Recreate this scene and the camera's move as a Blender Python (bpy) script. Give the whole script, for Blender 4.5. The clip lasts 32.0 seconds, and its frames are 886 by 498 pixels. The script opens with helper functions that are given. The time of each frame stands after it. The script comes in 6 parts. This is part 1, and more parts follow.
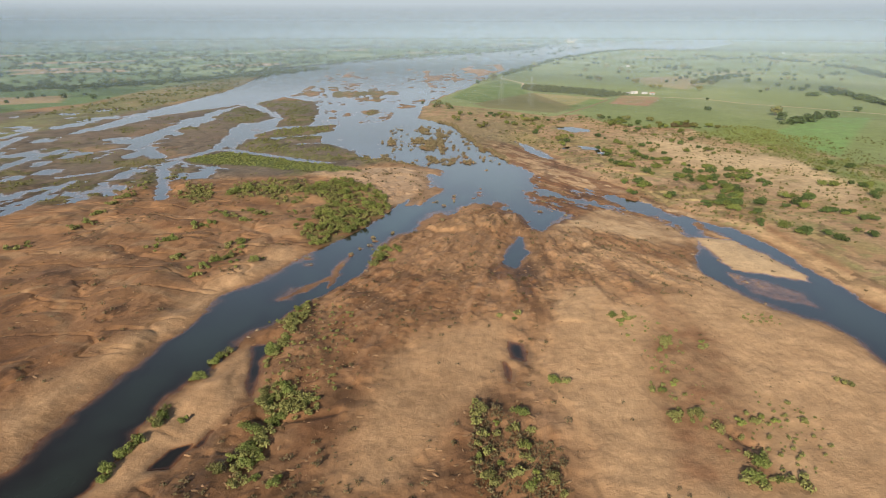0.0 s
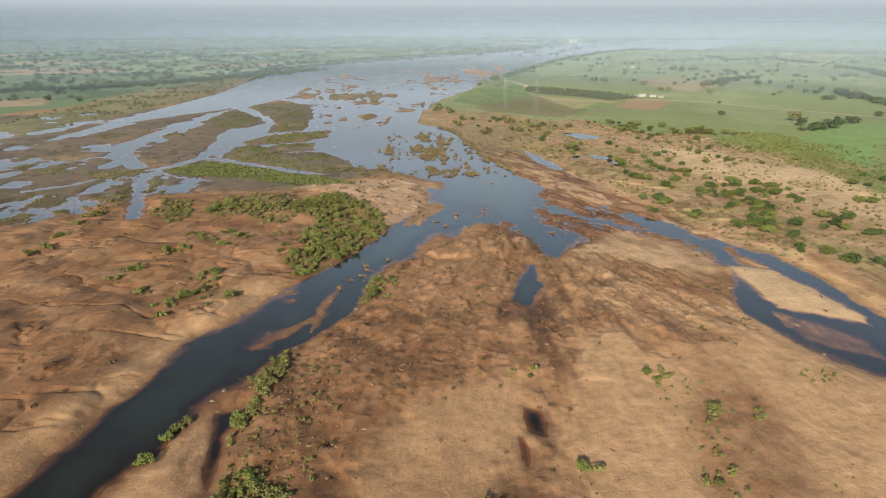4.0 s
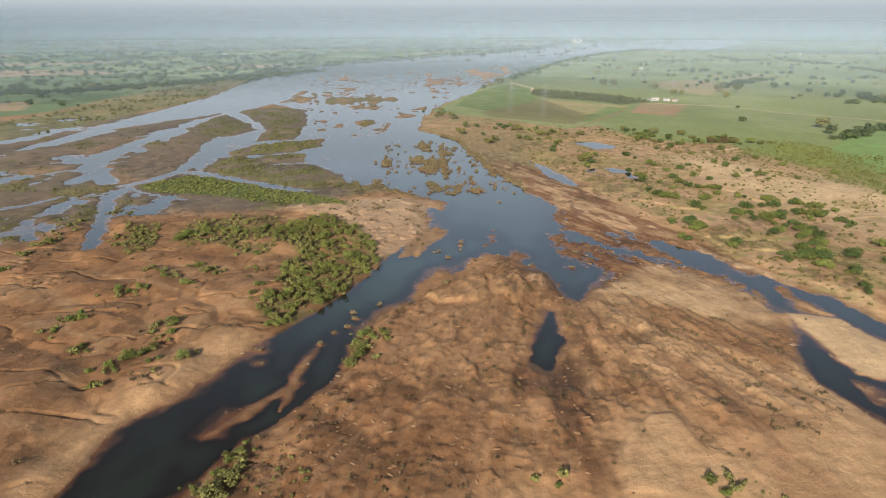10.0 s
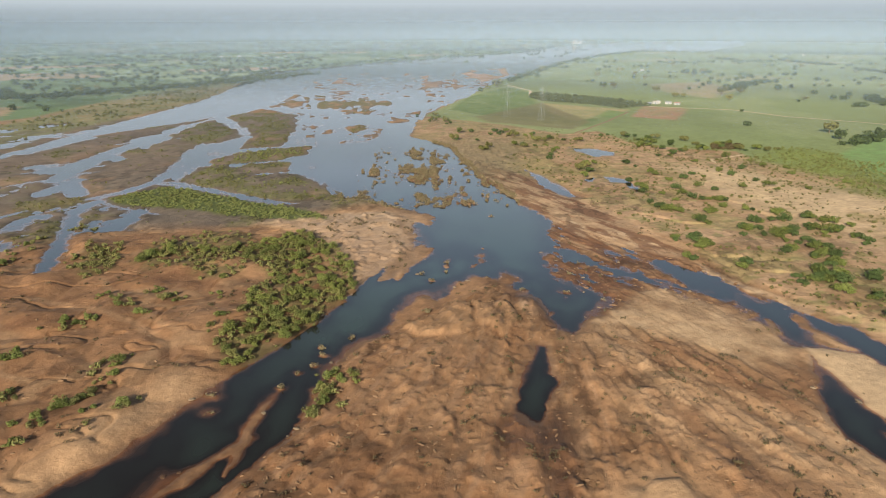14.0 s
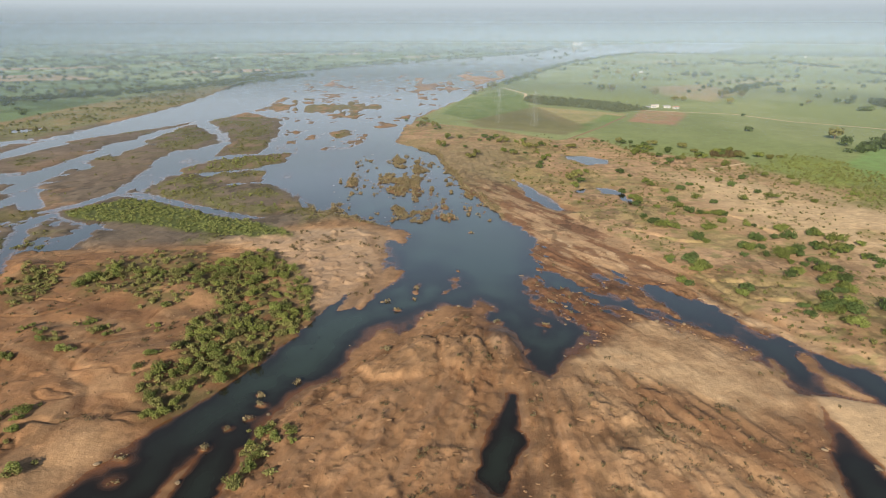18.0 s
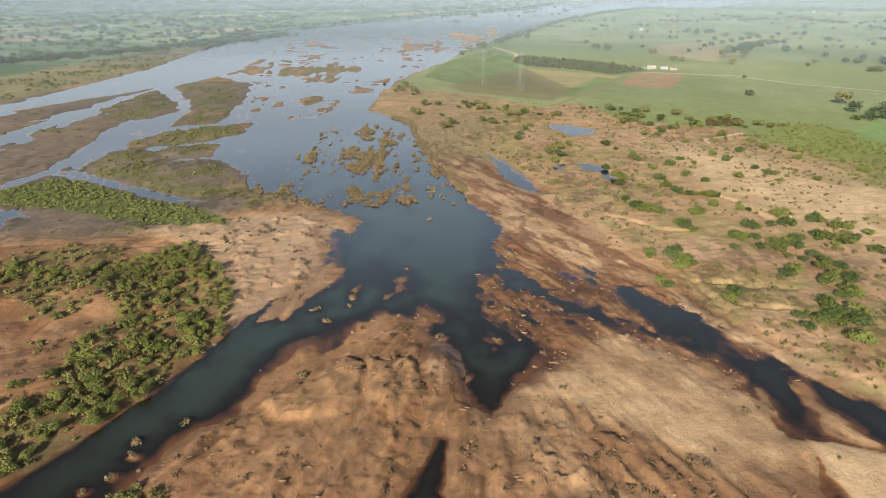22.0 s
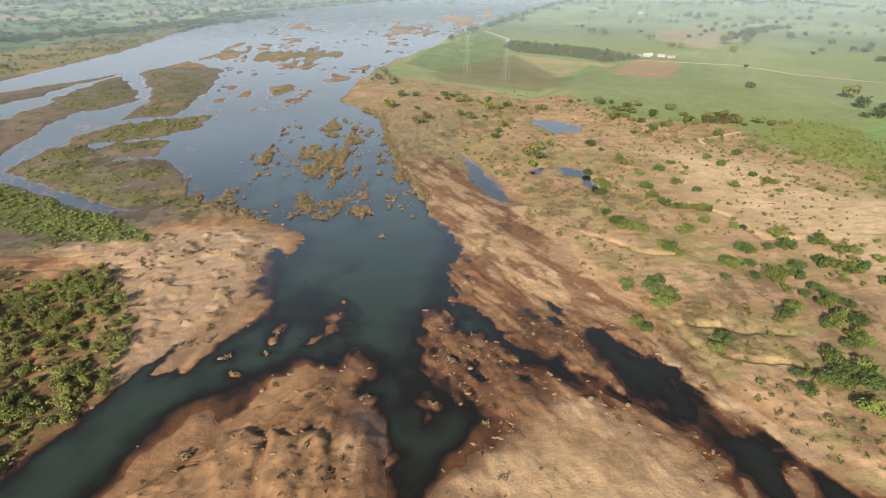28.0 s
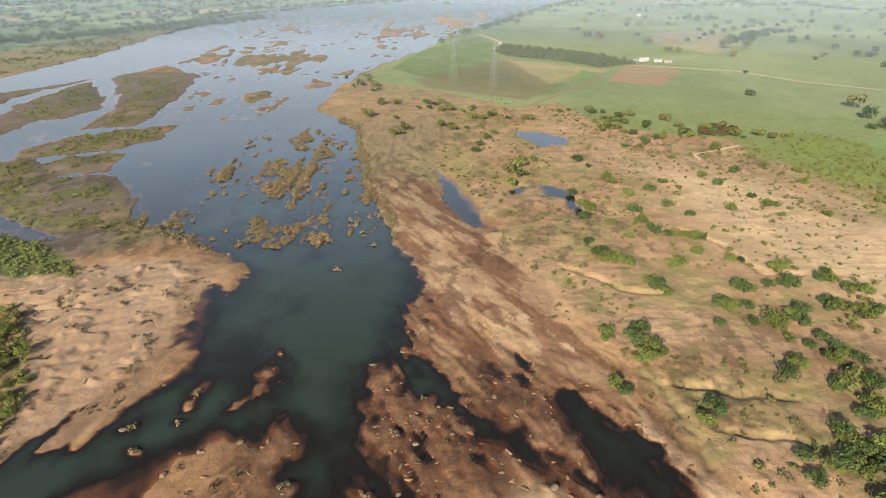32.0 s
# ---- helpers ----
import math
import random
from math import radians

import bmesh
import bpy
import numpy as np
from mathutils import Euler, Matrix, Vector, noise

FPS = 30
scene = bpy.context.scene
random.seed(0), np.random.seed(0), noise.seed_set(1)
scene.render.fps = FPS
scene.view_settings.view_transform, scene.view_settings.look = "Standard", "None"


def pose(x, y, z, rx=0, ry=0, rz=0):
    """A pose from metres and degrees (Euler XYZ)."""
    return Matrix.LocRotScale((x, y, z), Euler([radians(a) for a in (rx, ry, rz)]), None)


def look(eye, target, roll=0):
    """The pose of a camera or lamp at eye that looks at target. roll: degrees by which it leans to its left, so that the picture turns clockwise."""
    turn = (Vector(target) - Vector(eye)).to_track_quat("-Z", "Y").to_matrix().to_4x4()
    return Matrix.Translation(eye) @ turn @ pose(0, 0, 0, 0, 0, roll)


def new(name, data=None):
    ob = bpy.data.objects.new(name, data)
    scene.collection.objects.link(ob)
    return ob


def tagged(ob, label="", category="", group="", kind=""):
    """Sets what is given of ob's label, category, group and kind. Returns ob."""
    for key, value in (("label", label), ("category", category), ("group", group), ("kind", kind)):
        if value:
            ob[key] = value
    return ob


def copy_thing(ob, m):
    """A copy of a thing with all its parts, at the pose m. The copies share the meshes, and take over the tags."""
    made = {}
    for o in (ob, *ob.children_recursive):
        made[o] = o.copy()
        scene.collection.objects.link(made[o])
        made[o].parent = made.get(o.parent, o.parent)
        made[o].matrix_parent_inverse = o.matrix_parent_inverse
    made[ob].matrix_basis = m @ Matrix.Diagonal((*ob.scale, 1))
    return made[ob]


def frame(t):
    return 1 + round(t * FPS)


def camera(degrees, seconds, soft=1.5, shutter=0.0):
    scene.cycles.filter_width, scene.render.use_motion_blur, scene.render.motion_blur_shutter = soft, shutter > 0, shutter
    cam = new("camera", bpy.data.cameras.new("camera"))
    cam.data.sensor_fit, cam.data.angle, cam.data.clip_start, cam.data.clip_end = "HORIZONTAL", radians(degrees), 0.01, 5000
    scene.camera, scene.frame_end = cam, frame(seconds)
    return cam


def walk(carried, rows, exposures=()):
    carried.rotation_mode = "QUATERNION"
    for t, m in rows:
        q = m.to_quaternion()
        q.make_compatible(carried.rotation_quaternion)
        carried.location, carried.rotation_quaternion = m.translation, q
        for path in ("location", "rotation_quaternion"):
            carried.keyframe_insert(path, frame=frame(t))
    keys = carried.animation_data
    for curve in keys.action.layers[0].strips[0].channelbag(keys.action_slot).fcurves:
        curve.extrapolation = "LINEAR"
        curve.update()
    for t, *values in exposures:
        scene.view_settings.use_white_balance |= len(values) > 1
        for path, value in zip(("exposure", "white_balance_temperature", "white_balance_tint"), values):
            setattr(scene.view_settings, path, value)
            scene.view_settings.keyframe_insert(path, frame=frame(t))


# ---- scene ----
# Drone flight over the meeting of two arms of a sandy river, hazy morning.
# Rows: seconds, x, y, z, yaw, pitch, roll.
PATH = [
    (0, -16.24, -128.63, 99.06, -0.385, -19.669, 0.015),
    (0.5, -16.43, -125.2, 99.12, -0.402, -19.679, 0.033),
    (1, -16.35, -121.77, 99, -0.396, -19.655, 0.034),
    (1.5, -16.32, -117.35, 99.11, -0.395, -19.678, 0.052),
    (2, -16.49, -113.45, 99.13, -0.415, -19.686, 0.126),
    (2.5, -16.68, -109.76, 99.34, -0.443, -19.715, 0.106),
    (3, -16.69, -102.31, 99.49, -0.427, -19.724, 0.099),
    (3.5, -16.78, -94.57, 99.53, -0.404, -19.716, 0.085),
    (5.5, -16.92, -82.45, 99.62, -0.354, -19.717, 0.144),
    (6, -17.07, -71.69, 99.52, -0.29, -19.738, 0.184),
    (6.5, -17.26, -67.95, 99.53, -0.305, -19.748, 0.2),
    (7, -17.33, -64.87, 99.57, -0.29, -19.737, 0.19),
    (7.5, -17.44, -61.58, 99.59, -0.282, -19.769, 0.213),
    (8, -17.37, -58.12, 99.6, -0.244, -19.771, 0.167),
    (8.5, -17.35, -55.1, 99.63, -0.232, -19.768, 0.177),
    (9, -17.19, -50.7, 99.68, -0.22, -19.75, 0.115),
    (9.5, -16.88, -47.65, 99.74, -0.185, -19.742, 0.071),
    (10, -16.45, -44.57, 99.75, -0.185, -19.726, 0.068),
    (10.5, -15.87, -41.39, 99.86, -0.173, -19.716, 0.042),
    (11, -15.12, -38.6, 99.86, -0.165, -19.692, 0.026),
    (11.5, -14.43, -35.36, 99.93, -0.17, -19.698, 0.011),
    (12, -13.55, -32.51, 99.86, -0.127, -19.66, -0.023),
    (12.5, -12.5, -29.62, 99.94, -0.105, -19.629, -0.081),
    (13, -11.14, -25.74, 99.94, -0.064, -19.606, -0.129),
    (13.5, -10.16, -22.8, 99.97, -0.065, -19.609, -0.109),
    (14, -8.96, -19.47, 100, -0.068, -19.607, -0.1),
    (14.5, -7.78, -16.75, 100.01, -0.044, -19.585, -0.127),
    (16.5, -2.69, -5.51, 100.11, -0.005, -19.559, -0.176),
    (17, 0, 0, 100, 0.029, -19.523, -0.153),
    (17.5, 3.15, 6.3, 99.71, 0.052, -19.488, -0.14),
    (18, 3.86, 8.18, 99.92, 0.052, -19.511, -0.059),
    (18.5, 6.95, 13.45, 100.11, 0.083, -19.506, -0.062),
    (19, 12.03, 21.58, 100.49, 0.158, -19.46, -0.214),
    (19.5, 14.75, 25.92, 100.81, 0.246, -19.436, -0.345),
    (20, 17.57, 31.13, 100.76, 0.253, -19.411, -0.357),
    (20.5, 19.87, 35.02, 100.67, 0.299, -19.406, -0.403),
    (21, 21.84, 39.08, 100.55, 0.272, -19.845, -0.342),
    (21.5, 23.39, 42.55, 100.31, 0.25, -21.636, -0.321),
    (22, 24.5, 45.39, 100.13, 0.188, -23.074, -0.36),
    (22.5, 25.9, 48.11, 100.13, 0.192, -24.519, -0.344),
    (23, 27.8, 52.15, 100.2, 0.189, -24.689, -0.291),
    (23.5, 28.99, 54.93, 100.26, 0.135, -24.675, -0.234),
    (24, 30.5, 57.8, 100.3, 0.152, -24.695, -0.209),
    (24.5, 32.63, 61.8, 100.45, 0.152, -24.677, -0.18),
    (25, 33.76, 64.54, 100.62, 0.114, -24.664, -0.112),
    (25.5, 35.28, 67.97, 100.97, 0.137, -24.751, -0.01),
    (27.5, 41.27, 79.51, 101.24, 0.171, -24.698, 0.016),
    (28, 42.83, 82.46, 101.38, 0.191, -24.692, 0.069),
    (28.5, 44.83, 86.29, 101.37, 0.203, -24.655, 0.069),
    (29, 46.54, 90.05, 101.38, 0.212, -24.675, 0.065),
    (29.5, 47.92, 93.03, 101.45, 0.218, -24.667, 0.103),
    (30, 50.15, 97.52, 101.47, 0.232, -24.646, 0.081),
    (30.5, 51.94, 101.75, 101.54, 0.197, -24.642, 0.075),
    (31, 53.48, 104.69, 101.48, 0.243, -24.639, 0.027),
    (31.5, 54.37, 107.07, 101.42, 0.205, -24.641, 0.113),
    (32, 56.45, 111.89, 101.4, 0.224, -24.648, 0.179),
]


def stance(x, y, z, yaw, pitch, roll):
    return pose(x, y, z, 0, 0, yaw) @ pose(0, 0, 0, 90 + pitch) @ pose(0, 0, 0, 0, 0, roll)


cam = camera(69.98, 32.0, soft=1.0)
walk(cam, [(r[0], stance(*r[1:])) for r in PATH], exposures=[(0.0, 0.80), (20.5, 0.81), (23.0, 1.0), (32.0, 1.02)])

# ---- light ----
SUN_EL, SUN_AZ = radians(24), radians(201)  # azimuth clockwise from +y
world = bpy.data.worlds.new("sky")
scene.world = world
world.use_nodes = True
wn = world.node_tree.nodes
sky = wn.new("ShaderNodeTexSky")
sky.sky_type = "NISHITA"
sky.sun_disc = False
sky.sun_elevation, sky.sun_rotation = SUN_EL, SUN_AZ
sky.air_density, sky.dust_density, sky.ozone_density = 1.0, 4.0, 2.0
wn["Background"].inputs["Strength"].default_value = 0.08
cool = wn.new("ShaderNodeMix")
cool.data_type, cool.blend_type = "RGBA", "MULTIPLY"
cool.inputs["Factor"].default_value = 1.0
cool.inputs[7].default_value = (0.80, 0.92, 1.14, 1)
world.node_tree.links.new(sky.outputs["Color"], cool.inputs[6])
pall = wn.new("ShaderNodeMix")  # pale pall of a hazy day, graded by height
pall.data_type = "RGBA"
pall.inputs["Factor"].default_value = 0.9
aim, lift, tint = wn.new("ShaderNodeTexCoord"), wn.new("ShaderNodeSeparateXYZ"), wn.new("ShaderNodeValToRGB")
world.node_tree.links.new(aim.outputs["Generated"], lift.inputs[0])
world.node_tree.links.new(lift.outputs["Z"], tint.inputs[0])
# pale haze low, a brighter belt set for water reflections, deeper blue towards the zenith
tint.color_ramp.elements[0].position, tint.color_ramp.elements[1].position = 0.0, 0.75
tint.color_ramp.elements[0].color, tint.color_ramp.elements[1].color = (3.7, 4.25, 4.7, 1), (0.5, 0.65, 0.9, 1)
for at, colour in ((0.035, (4.4, 4.95, 5.3, 1)), (0.08, (5.8, 6.5, 7.2, 1)), (0.15, (7.4, 8.4, 9.5, 1)), (0.22, (7.4, 8.9, 10.6, 1)),
                   (0.29, (5.6, 7.4, 9.5, 1)), (0.37, (4.6, 6.3, 8.3, 1)), (0.48, (2.1, 2.9, 3.8, 1)), (0.58, (0.8, 1.1, 1.5, 1))):
    stop = tint.color_ramp.elements.new(at)
    stop.color = colour
world.node_tree.links.new(tint.outputs[0], pall.inputs[7])
world.node_tree.links.new(cool.outputs[2], pall.inputs[6])
world.node_tree.links.new(pall.outputs[2], wn["Background"].inputs["Color"])
sun = new("sun", bpy.data.lights.new("sun", "SUN"))
sun.data.energy, sun.data.angle, sun.data.color = 5.0, radians(0.8), (1.0, 0.88, 0.70)
to_sun = Vector((math.sin(SUN_AZ) * math.cos(SUN_EL), math.cos(SUN_AZ) * math.cos(SUN_EL), math.sin(SUN_EL)))
sun.matrix_world = look(to_sun * 600, (0, 0, 0))

# ---- the plan: outlines in metres ----
LEFT_ARM = [(-119.5, -17), (-118, -8), (-116.5, 2.5), (-114, 22), (-112, 36), (-109, 45.5), (-105, 62), (-101.5, 74), (-100.5, 95), (-92.5, 104.5), (-85, 121), (-73.5, 149.5), (-64.5, 163), (-58, 173.5), (-50, 192), (-43, 214.5), (-34.5, 235.5), (-22, 244), (-14.5, 268), (7, 255.5), (7.5, 226.5), (1.5, 222), (-9.5, 214), (-18.5, 205.5), (-25.5, 189.5), (-28.5, 175.5), (-38.5, 165), (-42.5, 153.5), (-45.5, 139.5), (-47, 125.5), (-48.5, 118.5), (-54.5, 107.5), (-58, 100), (-62.5, 94), (-66, 89.5), (-73.5, 72.5), (-79, 65), (-80.5, 59.5), (-82, 51.5), (-86.5, 37), (-92, 25), (-94, 8), (-93, 1), (-93.5, -7), (-97, -16), (-99.5, -26), (-119, -27.5)]
POOL = [(7, 349), (-12, 326), (-24, 309), (-23.5, 287.5), (-23.5, 271.5), (-19, 257.5), (-19, 244), (-21, 233.5), (-29, 223), (-11, 202.5), (-1.5, 221.5), (5, 226.5), (14, 223), (19.5, 213.5), (24, 202.5), (28.5, 190), (32, 179), (36, 175), (40.5, 184), (47, 189.5), (43.5, 202), (39, 213.5), (39, 226.5), (36, 244.5), (43, 257), (50.5, 276.5), (53, 292.5), (48, 308), (34, 348), (22.5, 391)]
RIGHT_ARM = [(36, 244.5), (52.5, 253), (68.5, 253), (81, 248.5), (91, 242.5), (95, 236.5), (102, 226), (108, 213.5), (114, 202), (119.5, 194.5), (135, 178.5), (140, 148.5), (142, 123), (144, 99), (145.5, 78), (144.5, 56.5), (140, 27.5), (119, 2), (122.5, 26.5), (122.5, 44), (122, 63), (119, 74), (108.5, 81), (100, 99), (97, 113.5), (98, 135), (100.5, 152.5), (107.5, 183.5), (107.5, 167), (103, 183), (98.5, 189.5), (93.5, 199.5), (85, 207.5), (73.5, 214), (65, 221), (55.5, 226), (41, 213.5)]
UPPER_RIVER = [(-366, 492), (-362, 550), (-357, 645), (-345, 798), (-343, 972), (-374, 1237), (-387, 1418), (-315, 1568), (-143, 1857), (120, 2228), (358, 2549), (522, 3060), (963, 3577), (1877, 4270), (1447, 3159), (942, 2412), (768, 2525), (510, 2168), (295, 1730), (167, 1367), (90, 1161), (29, 924), (-16, 791), (-37, 668), (-39, 576), (-7, 531), (12.5, 427), (21, 376), (39.5, 323), (52.5, 285.5), (20, 255.5), (-25, 323), (-42.5, 342), (-68, 356), (-88.5, 393), (-105.5, 410), (-106.5, 449), (-117, 470), (-119, 514), (-115, 547), (-141, 578), (-166, 671), (-185, 740), (-249, 742), (-281, 681), (-317, 622), (-336, 550), (-347, 491)]
SIDE_CHANNEL = [(51, 434), (59.5, 417), (67.5, 391), (75, 355), (68, 353), (59.5, 369), (53, 398)]
BAR_POOL = [(22, 168.5), (25.5, 164.5), (24.5, 149.5), (26.5, 144), (22.5, 136), (16.5, 123), (11.5, 130.5), (14.5, 146), (18.5, 155)]
MID_PUDDLE = [(6.5, 58), (11, 55.5), (11, 44.5), (6.5, 46.5)]
LOW_PUDDLE = [(4, 44.5), (5.5, 39.5), (4.5, 34), (3.5, 37)]
CREEK_POOL = [(-77.5, 55.5), (-71, 56), (-72, 45), (-69.5, 32), (-69, 24.5), (-71.5, 29), (-74.5, 45)]
SHADE_PUDDLE = [(-84.5, -5.5), (-82.5, 2), (-78, 4), (-80, -5)]
SHADE_PUDDLE_B = [(-77, 3), (-75, 9.5), (-75, 4)]
POND_FAR = [(100, 518), (118, 511), (130.5, 498), (128, 484), (114, 482), (101, 501)]
POND_NEAR = [(103, 412), (114.5, 403), (118, 380), (120.5, 366), (113.5, 368), (112, 390), (103.5, 395)]
POND_SMALL = [(85.5, 401), (95.5, 407), (92.5, 396), (87.5, 395)]
ISLE_MID = [(-224.5, 823.5), (-232.5, 956), (-151, 927), (-70, 863.5), (-74.5, 803.5), (-96, 726), (-139, 762), (-192, 781)]
ISLE_LEFT = [(-258, 717), (-229, 767), (-182, 730), (-173, 671), (-143, 571), (-157, 514), (-175, 533), (-186, 595), (-218, 659)]
ISLE_TUFT = [(-108, 610), (-107, 654), (-90.5, 649), (-82.5, 622.5), (-93.5, 598.5)]
ISLE_TOP = [(-71, 1087), (12, 1441), (153, 1594), (132, 1321), (5, 1008), (-48, 991)]
SAND_ISLE = [(109, 165), (124.5, 160.5), (131, 141), (136.5, 116.5), (134, 107.5), (125, 113.5), (109.5, 121.5), (108.5, 141)]
STRIP_ISLE = [(75.5, 259.5), (83, 248.5), (92.5, 220), (89, 216.5), (81.5, 226), (72.5, 244.5)]
SHOAL_A = [(-55, 140.5), (-57, 133.5), (-58, 122), (-58.5, 110), (-60, 102.5), (-61, 104), (-61.5, 113.5), (-60, 126.5)]
SHOAL_B = [(-77, 91.5), (-72, 102), (-62, 115), (-60, 112), (-66.5, 102), (-72.5, 93)]
MID_ISLE = [(3, 236), (3.5, 239), (7, 244.5), (8.5, 253.5), (10.5, 261), (12.5, 253.5), (11, 246), (7.5, 242), (5, 238)]
MID_ISLE_B = [(-7.5, 245), (-6, 242.5), (-7, 236), (-8.5, 238)]
MID_ISLE_C = [(-19, 229), (-17, 232), (-16, 229)]
SPIT = [(-53.5, 343), (-39, 337), (-25.5, 325), (-14.5, 314), (-12.5, 308), (-17, 305), (-15.5, 294.5), (-20, 305), (-28, 302), (-20.5, 272), (-28.5, 272)]
SPIT_FOOT = [(-18, 261.5), (-12.5, 262.5), (-16.5, 250), (-21.5, 240.5), (-24, 234), (-27.5, 223), (-28.5, 229.5), (-27.5, 245), (-24.5, 257.5)]
CONE_RIDGE = [(22.5, 202.5), (26.5, 196), (29, 185.5), (25.5, 173), (21, 175), (20, 190)]
BAR_TIP = [(-3, 220), (5, 226), (14, 222.5), (19.5, 226.5), (16, 231.5), (16, 216.5), (20, 206.5), (15.5, 199.5), (1.5, 202.5), (-8, 202.5)]
GRASS_ISLE_A = [(-37, 403), (-41, 444.5), (-34.5, 453.5), (-25.5, 441), (-22, 460), (-11.5, 435.5), (-13, 403.5), (-11.5, 376), (-21.5, 384.5), (-29, 393.5)]
GRASS_ISLE_B = [(-27.5, 360), (-23, 364), (-15.5, 352.5), (-9, 360), (-4.5, 345.5), (-7, 332), (-15, 335), (-23, 344)]
GRASS_ISLE_C = [(-42, 495.5), (-33.5, 511.5), (-16, 480.5), (-4.5, 460), (-14, 453.5), (-26.5, 466.5)]
GRASS_ISLE_D = [(-7, 368), (5.5, 382), (2, 359), (-2, 349), (-5, 338), (-10, 344)]
GRASS_ISLE_E = [(12, 433), (21.5, 434), (29, 406), (36.5, 359), (27.5, 383), (19.5, 394)]
THICKET = [(-147, 246.5), (-137, 259), (-113, 258.5), (-94.5, 268.5), (-79, 285.5), (-57, 260), (-44.5, 230), (-43, 214), (-50, 190), (-58, 169), (-67, 152), (-77.5, 152), (-85, 165), (-81, 181), (-84, 201.5), (-83, 224.5), (-96.5, 243.5), (-111.5, 249.5), (-132.5, 249.5), (-140, 237.5)]
THICKET_B = [(-146, 240), (-147, 273.5), (-122.5, 284.5), (-100.5, 277.5), (-91, 224), (-109, 221), (-121, 234), (-134.5, 231)]
THICKET_C = [(-171, 234.5), (-174.5, 261), (-160, 265), (-148.5, 234.5), (-157, 221.5)]
MARSH_GREEN_C = [(-166.5, 449), (-143, 494), (-119, 514), (-117, 459), (-136, 429)]
MARSH_GREEN_D = [(-250, 703), (-186, 730), (-167, 631), (-196, 620)]
FIELD_EDGE = [(-29, 713), (0, 681), (58, 639), (106, 581), (143, 600), (155, 543), (189, 509), (230.5, 494), (235.5, 455), (262, 425), (287, 389), (293, 332), (494, 268.5), (5197, 3339), (1630, 3632), (510, 2168), (295, 1730), (90, 1161), (29, 924)]
SCRUB_BELT = [(228.5, 481), (279, 516), (301, 502), (312, 470), (331, 438), (264, 347), (241.5, 358), (244.5, 401), (240.5, 437), (220.5, 447)]
DARK_PLOT = [(1, 763), (28, 909), (99, 1053), (125, 962), (109, 789), (162, 678), (141, 626), (62, 680)]
ORCHARD = [(112, 901), (129, 955), (199, 903), (251, 839), (256, 798), (212, 774), (184, 812), (127, 853)]
PLOUGHED = [(203, 699), (247, 798), (287, 776), (291, 762), (244, 670)]
FALLOW = [(122, 831), (220, 760), (188, 714), (135, 670), (119, 728)]
PALE_PLOT = [(348, 1098), (466, 1151), (450, 997), (367, 879), (330, 957)]
MEADOW_NORTH = [(-469, 635), (-460, 721), (-463, 862), (-449, 1019), (-407, 1238), (-399, 1419), (-343, 972), (-345, 798), (-371, 674), (-380, 581), (-392, 517), (-419, 432), (-473, 498)]
DRY_FLAT = [(158.5, 445), (201, 425), (231, 390), (258, 346), (288.5, 288.5), (213.5, 201), (197.5, 254), (176.5, 299.5), (159.5, 347)]
YELLOW_GRASS = [(72.5, 348), (91.5, 298.5), (104, 261.5), (111, 226), (120, 207.5), (133.5, 174.5), (139, 158.5), (171, 202), (152, 256.5), (130.5, 311), (111, 375)]
PALE_BANK = [(57, 298.5), (71, 298.5), (89, 276), (99.5, 252.5), (104.5, 233), (93.5, 244.5), (76, 252.5), (62, 266.5), (55.5, 281.5)]
PALE_BAR = [(-31.5, 45), (-19.5, 59.5), (6, 70), (3, 41), (-8, 23), (-26, -11.5), (-38.5, -15), (-36.5, 10)]
PALE_RIGHT = [(31.5, 91.5), (39, 97.5), (46.5, 98.5), (48, 84), (57, 80), (65, 85.5), (71, 97), (75, 98.5), (74, 93.5), (81.5, 92.5), (91, 102), (95, 103.5), (102, 98), (111, 78), (119.5, 59), (119, 31), (74, -34), (19, -34), (21.5, 0.5), (15.5, 41)]
PALE_LEFT = [(-117.5, -9), (-116.5, 26.5), (-100.5, 95), (-79.5, 142), (-89, 149.5), (-107, 109), (-115.5, 60.5), (-127.5, 32.5), (-133, 15.5)]
PALE_CONF = [(43.5, 183), (73.5, 213.5), (85, 207.5), (99, 187.5), (106.5, 167), (99.5, 151.5), (84, 154), (65, 175)]
DAMP_STREAK = [(56, 130), (60, 116.5), (68, 96.5), (80, 94.5), (67.5, 100.5), (60.5, 94.5), (56, 109.5)]
DAMP_GULLY = [(7, 124.5), (11.5, 130.5), (15.5, 119.5), (23.5, 130), (22.5, 114), (20.5, 91), (15.5, 85.5), (14, 109.5), (5, 105)]
CREEK_BED = [(-71, 29), (-62.5, 15), (-67, 5.5), (-74.5, -9), (-81, -18), (-68.5, -18), (-59.5, 10), (-43, 16.5), (-43, 14), (-57, 10)]
SPIT_SAND = [(-44.5, 214), (-64.5, 262.5), (-90, 293.5), (-123, 300), (-99, 309), (-65, 315), (-41, 319), (-24, 309), (-23.5, 287.5), (-23.5, 271.5), (-20, 244), (-32, 221.5)]
STROKE_A = [(-271, 399), (-277, 455), (-279, 526), (-274, 586), (-246, 632), (-222, 672)]
STROKE_B = [(-181, 234.5), (-202.5, 292.5), (-216.5, 325), (-214.5, 354), (-200, 395), (-205.5, 434), (-208.5, 476), (-196, 515), (-193, 579), (-214, 643)]
STROKE_C = [(-194.5, 391), (-162.5, 375), (-131.5, 356), (-105, 341)]
